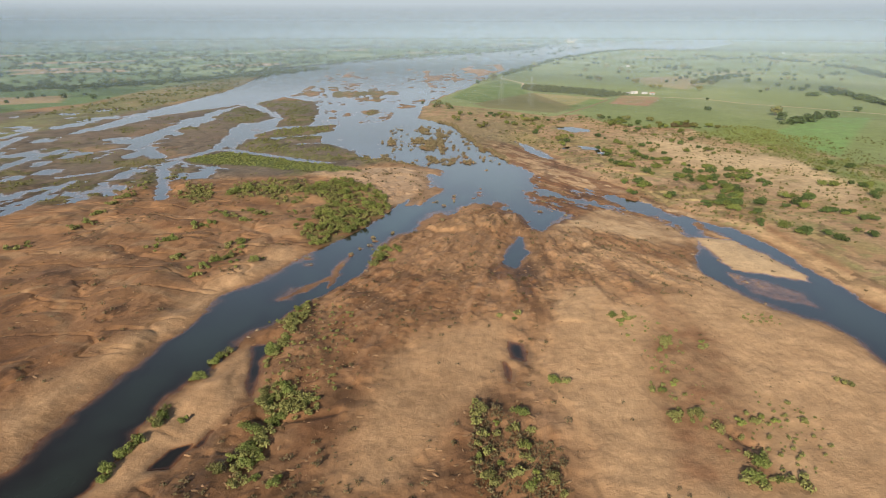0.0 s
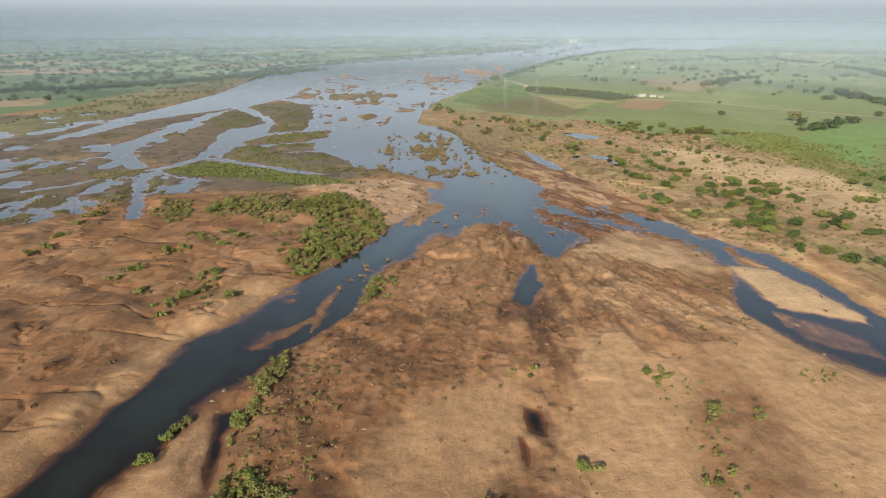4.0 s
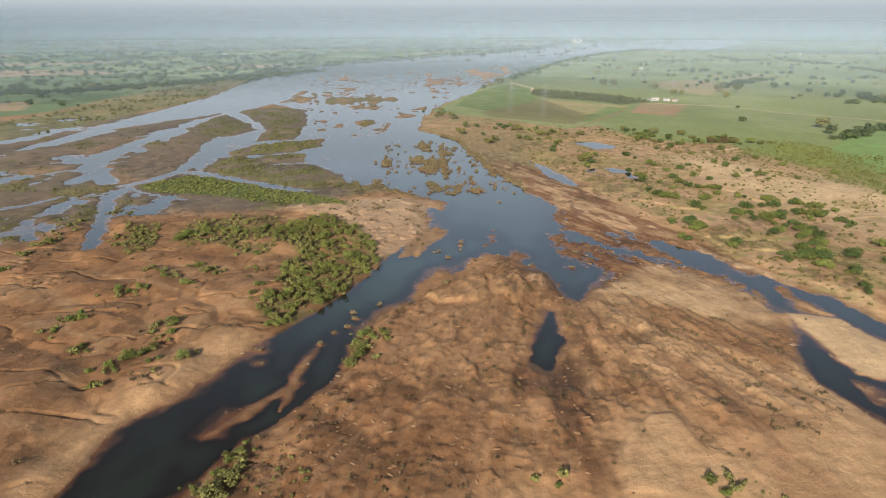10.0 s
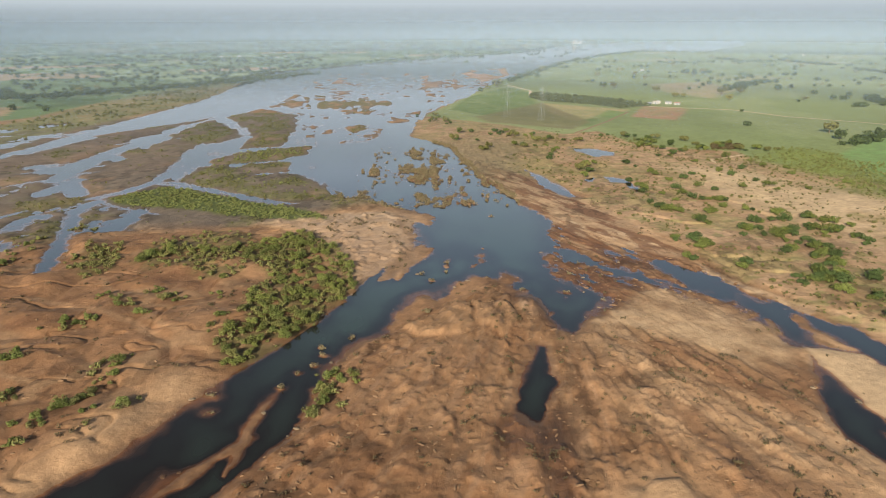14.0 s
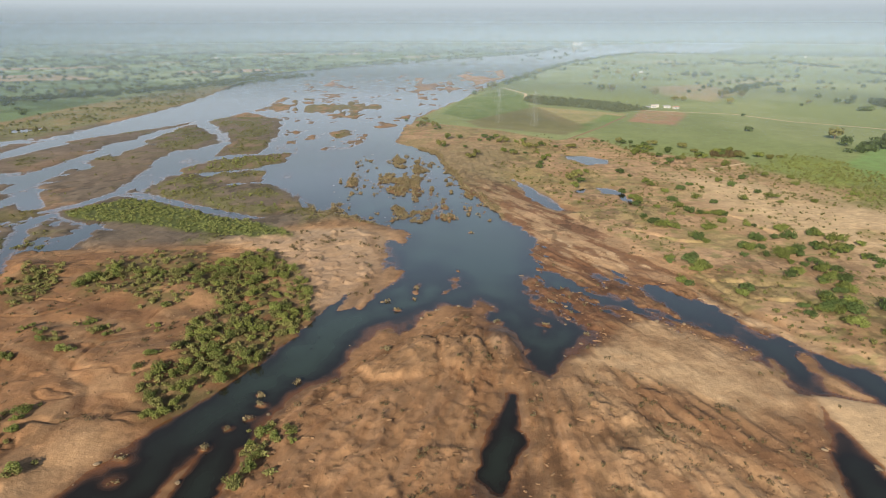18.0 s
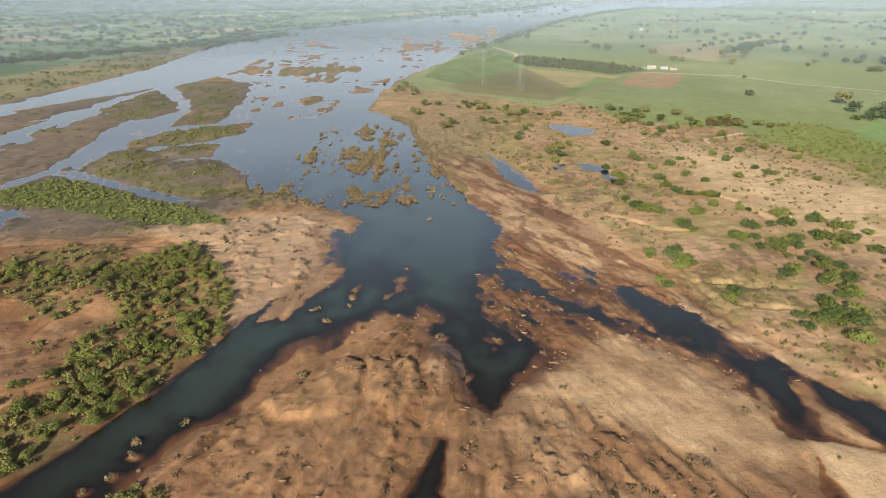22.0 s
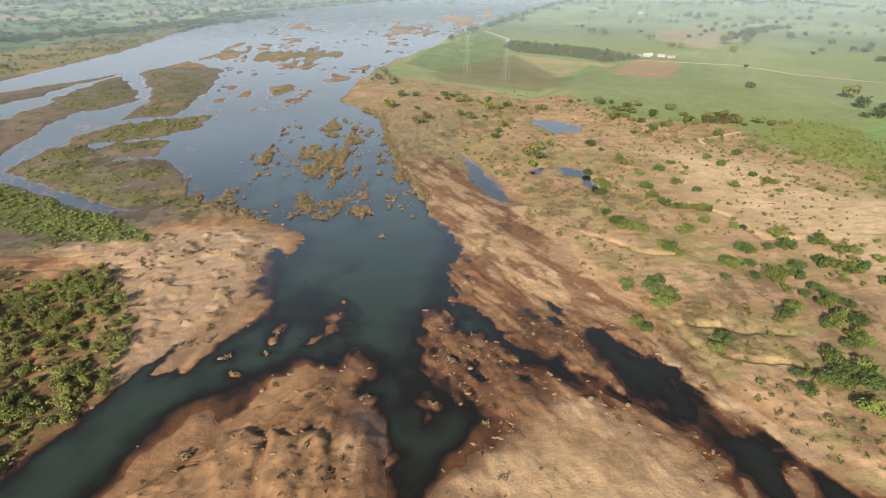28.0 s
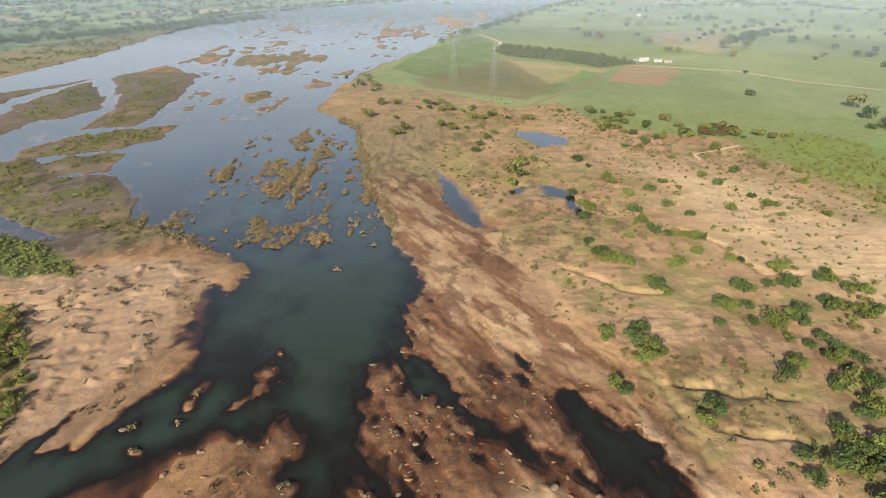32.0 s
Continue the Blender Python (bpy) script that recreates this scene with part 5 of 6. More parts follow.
def trunk_mesh(seed, lobes, base, thick):
    rng = np.random.default_rng(seed)
    verts, faces = [], []
    fork = (rng.uniform(-0.2, 0.2), rng.uniform(-0.2, 0.2), base * 0.9 + 0.2)
    limb(verts, faces, (0, 0, -0.4), fork, thick, thick * 0.7)
    for l in lobes[:6]:
        midp = ((fork[0] + l[0]) / 2, (fork[1] + l[1]) / 2, (fork[2] + l[2]) / 2 + 0.2)
        limb(verts, faces, fork, midp, thick * 0.5, thick * 0.3, 5)
        limb(verts, faces, midp, l[:3], thick * 0.3, thick * 0.1, 5)
    return mesh_from("trunk", verts, faces, BARK, True)


def plant(kind, seed, width, tall, base, lobes_n, count, size, mat, thick, label, category, group):
    thing = tagged(new(kind), label, category, group)
    cm, lobes = crown_mesh("crown", seed, width, tall, base, lobes_n, count, size, mat)
    child("trunk", trunk_mesh(seed + 1, lobes, base, thick), thing)
    child("crown", cm, thing)
    return thing


def settle(thing, x, y, turn, sx, sz=None):
    return pose(x, y, height(x, y) - 0.03, 0, 0, turn) @ Matrix.Diagonal((sx * (0.85 + 0.006 * (turn % 70)), sx * (0.75 + 0.006 * (turn % 53)), sz or sx, 1))


def place_all(spots, templates, rng, lo, hi, cap=300):
    """The first spots take the templates themselves, the rest copies."""
    fresh = list(templates)
    for x, y in spots[:cap]:
        k = int(rng.integers(len(templates)))
        s = rng.uniform(lo, hi)
        m = settle(templates[k], x, y, rng.uniform(0, 360), s, s * rng.uniform(0.85, 1.15))
        if templates[k] in fresh:
            fresh.remove(templates[k])
            templates[k].matrix_basis = m
        else:
            basis = templates[k].matrix_basis.copy()
            made = copy_thing(templates[k], pose(0, 0, 0))
            made.matrix_basis = m
    for spare in fresh:
        x, y = spots[0]
        spare.matrix_basis = settle(spare, x + 3, y + 3, 0, lo)


def scatter(rng, outline, count, gap, dry_only=True):
    """Even random spots inside an outline, not nearer than gap to each other."""
    p = np.array(outline, float)
    lo, hi = p.min(0), p.max(0)
    got = []
    for _ in range(count * 12):
        x, y = rng.uniform(lo[0], hi[0]), rng.uniform(lo[1], hi[1])
        if inside(outline, np.array([x]), np.array([y]))[0] < 0.5 or (dry_only and cell(shore, x, y) < 1.5):
            continue
        if all((x - a) ** 2 + (y - b) ** 2 > gap * gap for a, b in got):
            got.append((x, y))
        if len(got) >= count:
            break
    return got


rng = np.random.default_rng(4)
tree_set = [plant("tree", 10 + k, 7.5 + k % 3, 4.6 + 0.5 * k, 1.2, 9 + k, 640, 0.46, (LEAF, LEAF_DARK, LEAF, LEAF_DARK)[k], 0.22,
                  "rounded thorny tree with dense green leaves on dry ground", "tree", "trees of the floodplain") for k in range(4)]
flood = TREES_FLOODPLAIN + TREES_PLAIN
right_clumps = [(x + rng.normal() * 5, y + rng.normal() * 4) for x, y in RIGHT_SHRUBS for _ in range(3)]
clumps = [(x + rng.normal() * 3.6, y + rng.normal() * 3.6) for x, y in TREES_FLOODPLAIN for _ in range(2)]
place_all(flood + clumps + right_clumps, tree_set, rng, 0.45, 0.8)

belt_set = [plant("tree", 30 + k, 8 + k, 5.5 + k, 1.5, 8, 240, 0.85, (LEAF_DARK, LEAF, LEAF_OLIVE)[k], 0.25,
                  "dark green tree in the belt before the fields", "tree", "trees of the field edge") for k in range(3)]
belt = TREES_BELT + [(x + rng.normal() * 9, y + rng.normal() * 9) for x, y in TREES_BELT for _ in range(2)]
place_all(belt, belt_set, rng, 0.4, 0.85)

field_set = [plant("tree", 50 + k, 12 + k, 10 + 2 * k, 2.5, 8, 170, 1.3, (LEAF_DARK, LEAF_OLIVE)[k], 0.4,
                   "broad dark tree standing alone in a green field", "tree", "trees in the fields") for k in range(2)]
lone = TREES_FIELD + FAR_NORTH
lone += scatter(rng, [(320, 560), (1100, 640), (1500, 1600), (700, 2000), (250, 1250), (240, 950)], 48, 55)
place_all(lone, field_set, rng, 0.55, 1.15)

bush_set = [plant("shrub", 70 + k, 3.6 + 0.5 * k, 2.0 + 0.3 * k, 0.4, 6, 460, 0.25, (LEAF_LIGHT, LEAF, LEAF_OLIVE, LEAF)[k], 0.08,
                  "low green shrub growing on brown river sand", "shrub", "shrubs of the sand bars") for k in range(4)]
bushes = BAR_BUSHES + NEAR_BUSHES + STRIP_BUSHES + LEFT_BUSHES + MARSH_BUSHES
bushes += [(x + rng.normal() * 2.2, y + rng.normal() * 2.2) for x, y in LEFT_BUSHES + NEAR_BUSHES]
place_all(bushes, bush_set, rng, 0.45, 1.05, 190)

thick_set = [plant("shrub", 90 + k, 4.4 + 0.4 * k, 2.6 + 0.3 * k, 0.4, 7, 560, 0.25, (LEAF_OLIVE, LEAF_LIGHT, LEAF_LIGHT, LEAF)[k], 0.09,
                   "leafy olive-green shrub in a dense riverside thicket", "shrub", "shrubs of the thicket") for k in range(4)]
jungle = scatter(rng, THICKET, 170, 2.7)
place_all(jungle, thick_set, rng, 0.5, 1.1, 170)


def cloud_of(name, spots, sizes, template, mat, label, category):
    """Many small plants joined into one mesh: template holds leaf corners of a unit plant."""
    out = []
    for (x, y), s in zip(spots, sizes):
        a = rng.uniform(0, 6.28)
        r = np.array([[math.cos(a), -math.sin(a), 0], [math.sin(a), math.cos(a), 0], [0, 0, 1]])
        out.append(template[int(rng.integers(len(template)))] @ r.T * s + (x, y, height(x, y)))
    q = np.concatenate(out)
    me = sheet(name, q.reshape(-1, 3), np.arange(len(q) * 4).reshape(-1, 4), mat)
    return tagged(new(name, me), label, category, kind="stuff")


def tuft(seed, count, size):
    """A unit plant about two metres wide."""
    g = np.random.default_rng(seed)
    return leaf_cloud(g, [(g.normal() * 0.4, g.normal() * 0.4, 0.55, 0.55, 0.9) for _ in range(4)], count, size)


tufts = [tuft(200 + k, 26, 0.30) for k in range(5)]
trees_low = [tuft(220 + k, 80, 0.22) for k in range(5)]


def band(line, width, step):
    out = []
    for (ax, ay), (bx, by) in zip(line[:-1], line[1:]):
        n = max(1, int(math.hypot(bx - ax, by - ay) / step))
        out += [(ax + (bx - ax) * k / n + rng.normal() * width, ay + (by - ay) * k / n + rng.normal() * width) for k in range(n)]
    return out


under = scatter(rng, THICKET, 320, 1.8)
under += scatter(rng, THICKET_C, 30, 2.6) + scatter(rng, THICKET_B, 110, 2.6) + scatter(rng, THICKET_C, 40, 2.4)
under += scatter(rng, THICKET_D, 60, 1.6) + scatter(rng, THICKET_E, 50, 1.6) + scatter(rng, THICKET_F, 50, 1.6)
under += [(x + rng.normal() * 2.5, y + rng.normal() * 2.5) for x, y in LEFT_BUSHES + MARSH_BUSHES + MARSH_BUSHES + BAR_BUSHES for _ in range(2)]
cloud_of("thicket_undergrowth", under, [rng.uniform(0.7, 1.9) for _ in under], trees_low, LEAF_OLIVE, "low olive undergrowth filling the riverside thicket", "undergrowth")
orchard_spots = scatter(rng, ORCHARD, 330, 6.0)
cloud_of("orchard", orchard_spots, [rng.uniform(2.6, 3.6) for _ in orchard_spots], trees_low, LEAF_ORCHARD,
         "dark green orchard rows beside the white farmhouses", "orchard")
woods = band([(-980, 700), (-830, 800), (-640, 880), (-560, 930), (-430, 1080), (-360, 1250), (-300, 1400)], 12, 1.4)
woods += band([(x - 10, y + 22) for x, y in UPPER_RIVER[5:12]], 8, 9)
woods += band([(x + 16, y - 6) for x, y in UPPER_RIVER[15:21]], 6, 7)
for line in (HEDGE_A, HEDGE_B, HEDGE_C, HEDGE_D, HEDGE_E, HEDGE_F, HEDGE_G):
    woods += band(line, 4 if line is HEDGE_A else 8, 3.5)
woods += band([(380, 1000), (520, 1180), (700, 1320)], 5, 34) + band([(560, 1700), (900, 1750)], 10, 10)
woods += band([(1000, 1150), (1500, 1260)], 10, 12) + band([(800, 1000), (1150, 960)], 6, 14)
cloud_of("distant_woods", woods, [rng.uniform(3.0, 6.5) for _ in woods], trees_low, LEAF_DARK, "dark tree belts and hedgerows across the plain", "woods")
specks = []
while len(specks) < 2600:
    x, y = rng.uniform(-2600, 2600), rng.uniform(500, 3600) ** 1.0
    if cell(north, x, y) > 0.5 or (cell(beyond, x, y) > 0.5 and rng.uniform() < 0.45):
        m = int(rng.integers(1, 4))
        specks += [(x + rng.normal() * 12, y + rng.normal() * 8) for _ in range(m)]
while len(specks) < 3500:
    x, y = rng.uniform(-1300, -360), rng.uniform(850, 2100)
    if cell(north, x, y) > 0.5:
        specks += [(x + rng.normal() * 7, y + rng.normal() * 6) for _ in range(int(rng.integers(1, 4)))]
while len(specks) < 4300:
    x, y = rng.uniform(-3200, 3200), rng.uniform(2300, 4500)
    if cell(north, x, y) > 0.5 or cell(beyond, x, y) > 0.5:
        specks += [(x + rng.normal() * 25, y + rng.normal() * 9) for _ in range(int(rng.integers(1, 5)))]
while len(specks) < 4400:
    x, y = rng.uniform(250, 1500), rng.uniform(620, 1900)
    if cell(crop, x, y) > 0.5:
        specks += [(x + rng.normal() * 5, y + rng.normal() * 5) for _ in range(int(rng.integers(1, 3)))]
cloud_of("scattered_trees", specks, [rng.uniform(2.6, 6.5) for _ in specks], trees_low, LEAF_DARK, "small dark trees scattered over hazy farmland", "trees")

sprigs = []
while len(sprigs) < 420:
    x, y = rng.uniform(-85, 110), rng.uniform(-20, 215)
    if cell(rough, x, y) > 0.35 and cell(shore, x, y) > 1.2 and rng.uniform() < 0.25 + 0.75 * (cell(fan, x, y) > 0.05):
        sprigs.append((x, y))
while len(sprigs) < 1700:
    x, y = rng.uniform(-200, 150), rng.uniform(-30, 300)
    if cell(shore, x, y) > 1.5 and cell(marsh, x, y) < 0.5 and rng.uniform() < (0.06 + 0.94 * (vnoise(np.array([x / 15]), np.array([y / 15]), 137)[0] > 0.3)) * (1 - 0.8 * max(cell(pale, x, y), cell(spit_zone, x, y))):
        sprigs.append((x, y))
patch = scatter(rng, SCRUB_PATCH, 260, 1.0)
for x, y in scatter(rng, SPIT_SAND, 90, 3.0):
    if vnoise(np.array([x / 9]), np.array([y / 9]), 151)[0] > 0.0:
        patch += [(x + rng.normal() * 1.2, y + rng.normal() * 1.2) for _ in range(3)]
bare = scatter(rng, BARE_CLUMP, 60, 2.2)
cloud_of("bare_tree_clump", bare, [rng.uniform(1.2, 2.6) for _ in bare], trees_low, TWIG, "leafless brown trees at the edge of the fields", "trees")
cloud_of("withered_thicket", patch, [rng.uniform(0.35, 1.1) for _ in patch], tufts, TWIG, "withered brown thicket on the sand bar", "dry scrub")
cloud_of("dry_scrub", sprigs, [0.25 + 0.85 * rng.uniform() ** 2 for _ in sprigs], tufts, TWIG, "withered brown scrub and roots on the sand bar", "dry scrub")
low_herbs = scatter(rng, HERB_PATCH_A, 40, 1.2) + scatter(rng, HERB_PATCH_B, 30, 1.0) + scatter(rng, HERB_PATCH_C, 60, 1.4)
low_herbs += scatter(rng, HERB_PATCH_D, 70, 1.4) + scatter(rng, HERB_PATCH_E, 150, 1.3)
cloud_of("sand_herbs", low_herbs, [0.25 + 0.75 * rng.uniform() ** 2 for _ in low_herbs], trees_low, LEAF_OLIVE, "sparse low green herbs on pale sand", "herbs")
herbs = []
while len(herbs) < 1700:
    x, y = rng.uniform(-330, 30), rng.uniform(230, 760)
    if (cell(grass, x, y) > 0.45 or (cell(mud, x, y) > 0.5 and rng.uniform() < 0.06)) and cell(shore, x, y) > 0.8:
        herbs.append((x, y))
cloud_of("marsh_grass", herbs, [rng.uniform(0.5, 1.2) for _ in herbs], tufts, LEAF_OLIVE, "olive green marsh grass between shallow rills", "grass")
reed_spots = []
while len(reed_spots) < 2400:
    x, y = rng.uniform(-80, 75), rng.uniform(320, 560)
    if 0.0 < cell(shore, x, y) < 5 and cell(reeds, x, y) > 0.6:
        reed_spots.append((x, y))
reed_spots += [(x + rng.normal() * 0.5, y + rng.normal() * 0.5) for x, y in ISLETS for _ in range(4)]
bank_herbs = scatter(rng, GREEN_BANK, 520, 1.3) + scatter(rng, MARSH_TONGUE, 90, 2.0) + scatter(rng, MARSH_MOUND, 60, 3.0)
cloud_of("bank_herbs", bank_herbs, [rng.uniform(0.6, 1.4) for _ in bank_herbs], trees_low, LEAF_SCRUB, "bright green herbs along a marsh bank", "herbs")
cloud_of("reeds", reed_spots, [rng.uniform(0.4, 1.15) for _ in reed_spots], tufts, STRAW, "straw-coloured reeds on low islets in the river", "reeds")
heath = []
while len(heath) < 700:
    x, y = rng.uniform(-600, -140), rng.uniform(560, 1400)
    if inside(MEADOW_NORTH, np.array([x]), np.array([y]))[0] > 2 and cell(turf, x, y) > -0.02:
        heath.append((x, y))
cloud_of("meadow_scrub", heath, [0.8 + 2.0 * rng.uniform() ** 2 for _ in heath], trees_low, LEAF_OLIVE, "low olive scrub on the yellow riverside meadow", "scrub")
steppe = []
while len(steppe) < 3800:
    x, y = rng.uniform(40, 420), rng.uniform(150, 640)
    if cell(plain, x, y) > 0.5 and cell(shore, x, y) > 2 and vnoise(np.array([x / 26]), np.array([y / 34]), 131)[0] > -0.15:
        steppe.append((x, y))
cloud_of("floodplain_grass", steppe, [0.25 + 1.0 * rng.uniform() ** 2 for _ in steppe], tufts, LEAF_OLIVE, "yellow-green grass tufts on the dry floodplain", "grass")
low_scrub = []
while len(low_scrub) < 700:
    x, y = rng.uniform(50, 320), rng.uniform(170, 600)
    if cell(plain, x, y) > 0.6 and cell(shore, x, y) > 4 and vnoise(np.array([x / 22]), np.array([y / 30]), 161)[0] > -0.1:
        low_scrub.append((x, y))
cloud_of("floodplain_scrub", low_scrub, [0.6 + 1.0 * rng.uniform() ** 2 for _ in low_scrub], trees_low, LEAF_OLIVE, "low olive scrub dotted over the dry floodplain", "scrub")
belt_spots = [p for p in scatter(rng, SCRUB_BELT, 600, 2.5) + scatter(rng, SCRUB_BELT_B, 600, 3.0) if vnoise(np.array([p[0] / 18]), np.array([p[1] / 22]), 141)[0] > -0.25]
cloud_of("scrub_belt", belt_spots, [0.4 + 1.3 * rng.uniform() ** 2 for _ in belt_spots], trees_low, LEAF_SCRUB, "bright green scrub between dry flat and fields", "scrub")


# ---- stones ----
def boulder(seed):
    g = np.random.default_rng(seed)
    bm = bmesh.new()
    bmesh.ops.create_icosphere(bm, subdivisions=2, radius=1.0)
    k = g.uniform(0, 40)
    for v in bm.verts:
        v.co *= 1 + 0.35 * noise.noise(v.co * 1.3 + Vector((k, k, 0)))
        v.co.z *= 0.55
    me = bpy.data.meshes.new("boulder")
    bm.to_mesh(me)
    bm.free()
    me.materials.append(STONE)
    return me


stones = [boulder(300 + k) for k in range(4)]
stone_spots = []
while len(stone_spots) < 70:
    x, y = rng.uniform(-85, 110), rng.uniform(60, 330)
    if -3.5 < cell(shore, x, y) < 1.0 and cell(Z, x, y) > -0.7:
        stone_spots.append((x, y))
for x, y in stone_spots:
    ob = new("boulder", stones[int(rng.integers(4))])
    s = rng.uniform(0.3, 0.8)
    ob.matrix_basis = pose(x, y, height(x, y) + 0.15 * s, 0, 0, rng.uniform(0, 360)) @ Matrix.Diagonal((s * rng.uniform(0.9, 1.8), s, s, 1))
    tagged(ob, "pale weathered boulder at the river's edge", "boulder", "boulders along the water")


def clods_over(name, spots, label):
    """Dried clay lumps joined into one mesh."""
    bm = bmesh.new()
    bmesh.ops.create_icosphere(bm, subdivisions=1, radius=1.0)
    base = np.array([v.co[:] for v in bm.verts])
    tris = np.array([[v.index for v in f.verts] for f in bm.faces])
    bm.free()
    vs, fs = [], []
    for x, y in spots:
        s = 0.12 + 0.36 * rng.uniform() ** 2
        a = rng.uniform(0, 6.28)
        p = base * (1 + rng.uniform(-0.3, 0.3, (len(base), 1))) * (s * rng.uniform(1.2, 3.0), s, s * 0.6)
        p = np.stack([p[:, 0] * math.cos(a) - p[:, 1] * math.sin(a), p[:, 0] * math.sin(a) + p[:, 1] * math.cos(a), p[:, 2]], -1)
        fs.append(tris + len(base) * len(vs))
        vs.append(p + (x, y, height(x, y) + 0.1 * s))
    me = mesh_from(name, np.concatenate(vs), np.concatenate(fs), CLAY)
    tagged(new(name, me), label, "clods", kind="stuff")


lump_spots = []
while len(lump_spots) < 2100:
    x, y = rng.uniform(-190, 110), rng.uniform(-20, 300)
    dense = (1 - 0.9 * cell(pale, x, y)) * max(cell(rough, x, y), cell(spit_zone, x, y), 0.3 * cell(left_land, x, y))
    if cell(shore, x, y) > 0.8 and rng.uniform() < dense:
        lump_spots.append((x, y))
clods_over("clay_clods", lump_spots, "dry clay lumps strewn over the sand bars")

shoal_spots = []
while len(shoal_spots) < 420:
    x, y = rng.uniform(10, 125), rng.uniform(180, 330)
    if cell(shoals, x, y) > 0.3 and -1.2 < cell(shore, x, y) < 2.5:
        shoal_spots.append((x, y))
clods_over("river_cobbles", shoal_spots, "brown stones and mud lumps strewn over wet shoals")

# ---- farm, power line and tracks ----
def box(bm, x0, y0, z0, x1, y1, z1):
    vs = [bm.verts.new(p) for p in ((x0, y0, z0), (x1, y0, z0), (x1, y1, z0), (x0, y1, z0), (x0, y0, z1), (x1, y0, z1), (x1, y1, z1), (x0, y1, z1))]
    for f in ((0, 3, 2, 1), (4, 5, 6, 7), (0, 1, 5, 4), (1, 2, 6, 5), (2, 3, 7, 6), (3, 0, 4, 7)):
        bm.faces.new([vs[k] for k in f])


def part(name, bm, mat, parent, label=""):
    me = bpy.data.meshes.new(name)
    bm.to_mesh(me)
    bm.free()
    me.materials.append(mat)
    return child(name, me, parent, label)


def farmhouse(x, y, turn, w, d, h, roof, label):
    thing = tagged(new("farmhouse"), label, "house", "farm buildings")
    bm = bmesh.new()
    box(bm, -w / 2, -d / 2, -0.6, w / 2, d / 2, h)
    part("wall", bm, WALLW, thing)
    bm = bmesh.new()
    e, r = 0.5, h + d * 0.16
    a = [bm.verts.new(p) for p in ((-w / 2 - e, -d / 2 - e, h), (w / 2 + e, -d / 2 - e, h), (w / 2 + e, 0, r), (-w / 2 - e, 0, r),
                                   (w / 2 + e, d / 2 + e, h), (-w / 2 - e, d / 2 + e, h))]
    for f in ((0, 1, 2, 3), (3, 2, 4, 5), (0, 3, 5), (1, 4, 2), (0, 5, 4, 1)):
        bm.faces.new([a[k] for k in f])
    part("roof", bm, roof, thing)
    bm = bmesh.new()
    box(bm, -0.6, -d / 2 - 0.06, 0, 0.6, -d / 2 + 0.02, 2.1)
    part("door", bm, WOODP, thing)
    for k in (-1, 1):
        bm = bmesh.new()
        box(bm, k * w * 0.3 - 0.6, -d / 2 - 0.05, 1.0, k * w * 0.3 + 0.6, -d / 2 + 0.02, 2.1)
        pane = part("window", bm, WOODP, thing)
        bm = bmesh.new()
        box(bm, k * w * 0.3 - 0.75, -d / 2 - 0.18, 0.9, k * w * 0.3 + 0.75, -d / 2 + 0.02, 0.996)
        part("sill", bm, WALLW, pane)
    thing.matrix_basis = pose(x, y, height(x, y), 0, 0, turn)


HX, HY = 270, 818
for dx, dy, turn, w, d, h, roof, label in (
        (-2, 1, -14, 7, 5, 3.2, WALLW, "whitewashed farmhouse with pale low-pitched roof"),
        (6, 7, 76, 6, 4, 2.9, WALLW, "whitewashed farmhouse with pale low-pitched roof"),
        (19, -2, -12, 8, 4, 2.6, ROOFC, "long farm shed with grey tin roof"), (-14, -5, -30, 5, 4, 2.4, ROOFC, "small farm shed with grey tin roof"),
        (31, -9, 15, 7, 4, 2.6, ROOFT, "small farmhouse with red tile roof")):
    farmhouse(HX + 0.75 * dx, HY + 0.9 * dy, turn, w, d, h, roof, label)
for x, y in ((-700, 2050), (-655, 2090), (-520, 2040), (-500, 2060), (-390, 2100), (-330, 2500), (430, 1420), (1150, 2100), (1850, 2600), (2000, 2650)):
    farmhouse(x, y, rng.uniform(-30, 30), rng.uniform(6, 9), 5, 3.2, WALLW, "distant white village house among trees")


def temple(x, y):
    thing = tagged(new("temple"), "white riverside temple with a stepped tower", "temple")
    bm = bmesh.new()
    box(bm, -22, -12, -1, 22, 12, 9)
    part("hall", bm, WALLW, thing)
    bm = bmesh.new()
    for k in range(7):
        s = 9 - k * 1.15
        box(bm, -10 - s, -s, 9 + k * 3.2, -10 + s, s, 12.2 + k * 3.2 - 0.02)
    part("tower", bm, WALLW, thing)
    bm = bmesh.new()
    box(bm, 14, -8, 9, 34, 8, 16)
    part("porch", bm, WALLW, thing)
    thing.matrix_basis = pose(x, y, height(x, y), 0, 0, 10)


temple(676, 3365)


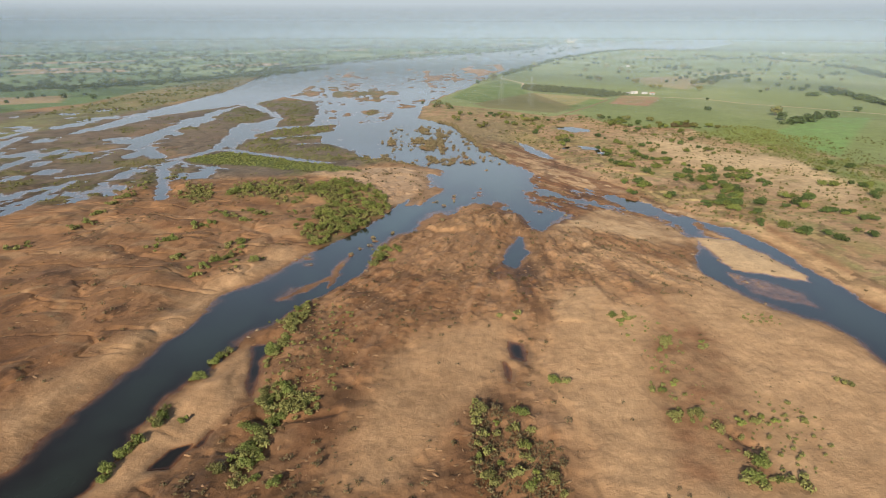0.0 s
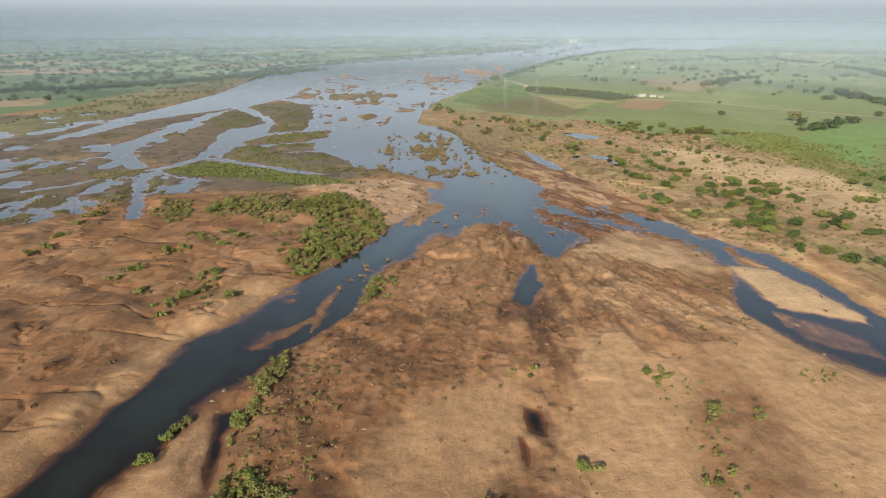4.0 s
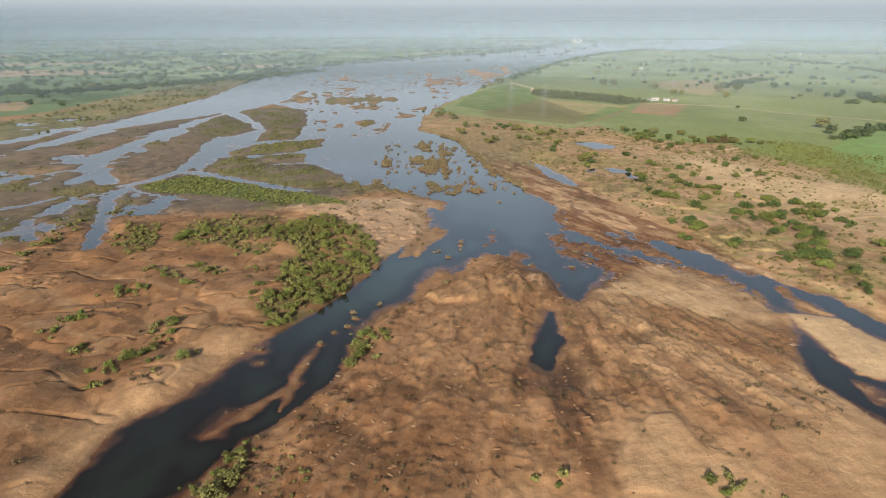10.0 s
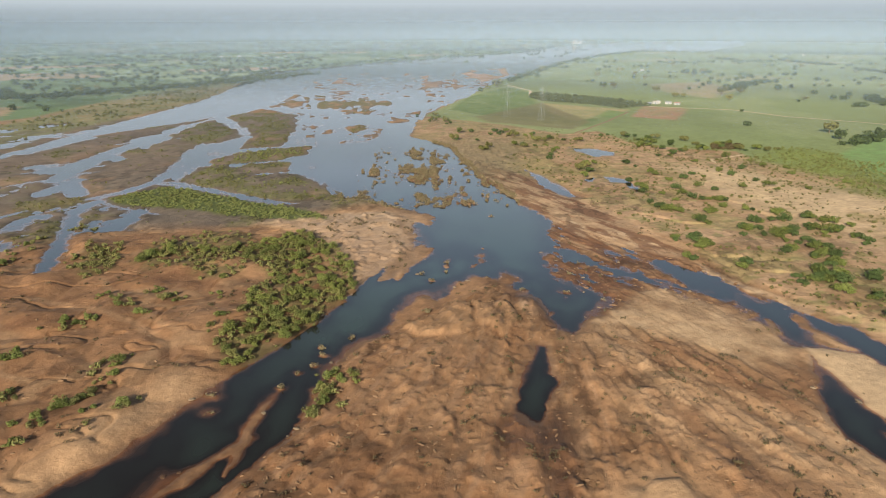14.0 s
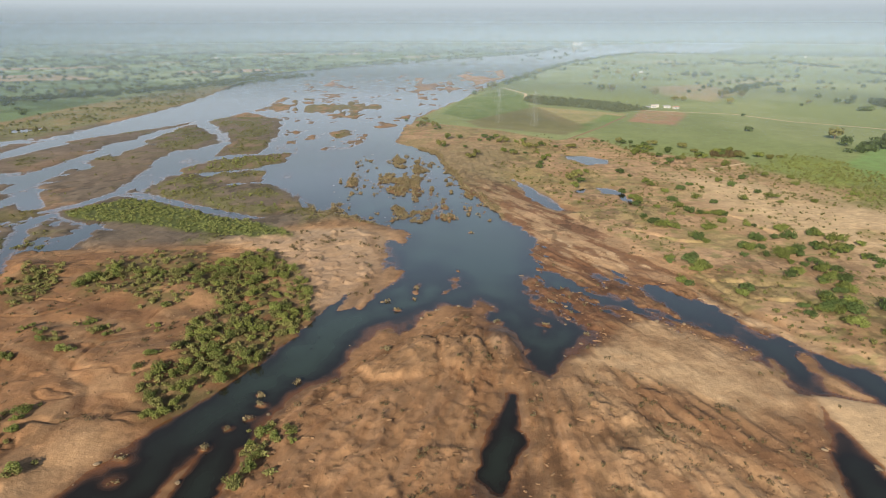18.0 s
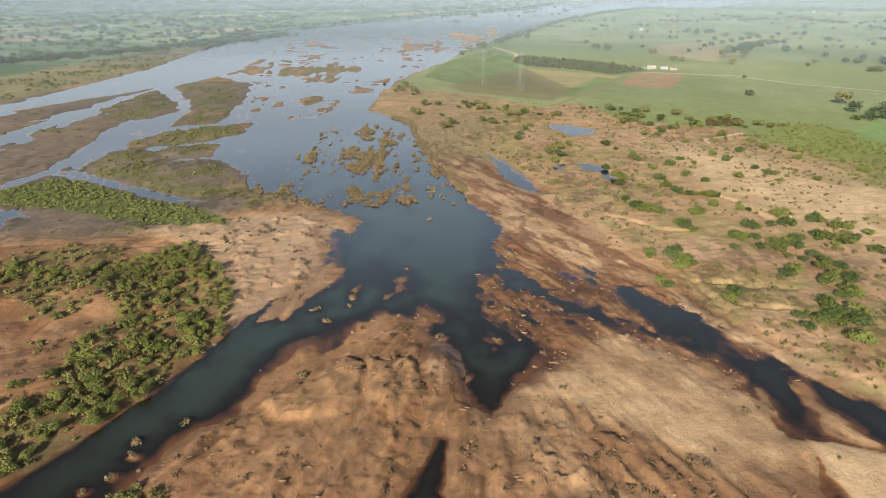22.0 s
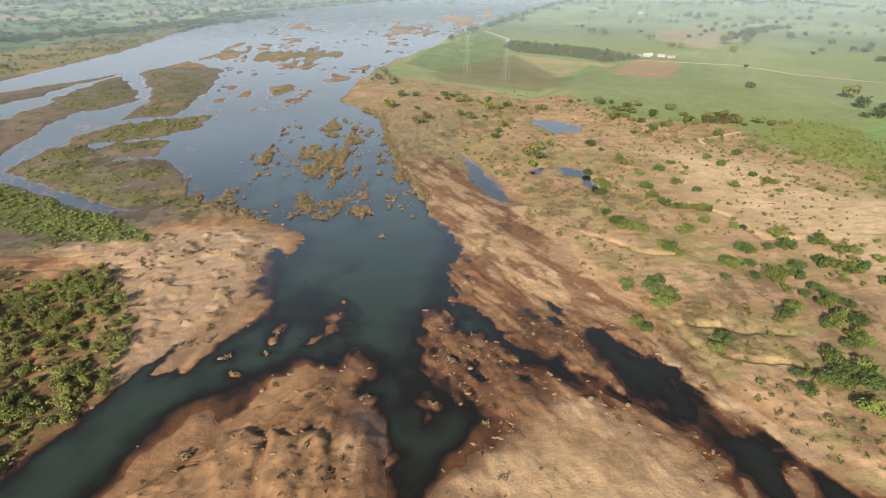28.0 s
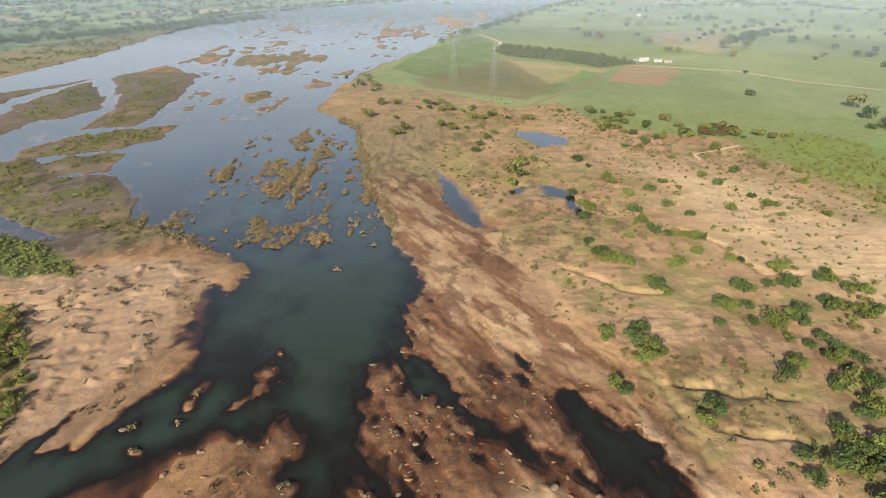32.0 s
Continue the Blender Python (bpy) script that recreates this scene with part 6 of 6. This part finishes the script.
def pylon(x, y, tall, turn):
    thing = tagged(new("power_pylon"), "grey steel lattice pylon in a field", "pylon")

    def corner(k, z):
        s = 2.3 * (1 - z / tall) + 0.5
        return Vector((s * (1, -1, -1, 1)[k], s * (1, 1, -1, -1)[k], z))

    def bar(name, a, b, r, mat=STEEL):
        v, f = [], []
        limb(v, f, a, b, r, r, 4)
        child(name, mesh_from(name, v, f, mat), thing)

    levels = [0, 6, 12, 17, 22, 26, 30, 33, tall]
    for k in range(4):
        bar("leg", corner(k, -0.5), corner(k, tall), 0.042)
    for z0, z1 in zip(levels[:-1], levels[1:]):
        for k in range(4):
            bar("brace", corner(k, z0), corner((k + 1) % 4, z1), 0.02)
            bar("brace", corner((k + 1) % 4, z0), corner(k, z1), 0.02)
            bar("ring_bar", corner(k, z1), corner((k + 1) % 4, z1), 0.018)
    for z, reach in ((22, 7.5), (27, 6.5), (32, 5.5)):
        for side in (-1, 1):
            tip = Vector((side * reach, 0, z + 0.6))
            for k in ((0, 3) if side > 0 else (1, 2)):
                bar("arm_strut", corner(k, z), tip, 0.04)
                bar("arm_strut", corner(k, z + 1.8), tip, 0.035)
            bar("insulator", tip, tip - Vector((0, 0, 2.2)), 0.16, GLASSY)
    thing.matrix_basis = pose(x, y, height(x, y), 0, 0, turn)


for x, y in ((97, 664), (63, 690.5)):
    pylon(x, y, 36, 35)


def ribbon(name, line, width, label, mat):
    pts = []
    for (ax, ay), (bx, by) in zip(line[:-1], line[1:]):
        n = max(2, int(math.hypot(bx - ax, by - ay) / 6))
        pts += [(ax + (bx - ax) * k / n, ay + (by - ay) * k / n) for k in range(n)]
    pts.append(line[-1])
    verts, faces = [], []
    for k, (x, y) in enumerate(pts):
        a, b = pts[max(0, k - 1)], pts[min(len(pts) - 1, k + 1)]
        d = math.hypot(b[0] - a[0], b[1] - a[1]) + 1e-6
        nx, ny = -(b[1] - a[1]) / d, (b[0] - a[0]) / d
        x, y = x + nx * 1.5 * noise.noise((k * 0.11, 0, 0)), y + ny * 1.5 * noise.noise((k * 0.11, 0, 0))
        for s in (-0.5, 0.5):
            px, py = x + nx * width * s, y + ny * width * s
            verts.append((px, py, height(px, py) + 0.12))
    for k in range(len(pts) - 1):
        faces.append((2 * k, 2 * k + 1, 2 * k + 3, 2 * k + 2))
    tagged(new(name, mesh_from(name, verts, faces, mat)), label, "track", kind="structure")


for line, width in ((TRACK_A[:3], 4), (TRACK_B, 3.5), (DRY_PATH, 2.5)):
    ribbon("dirt_track", line, width, "pale unpaved farm track between the fields", DIRT)
ribbon("dirt_track", TRACK_C, 3.0, "brown earthen farm track beside a dark plot", EARTH)
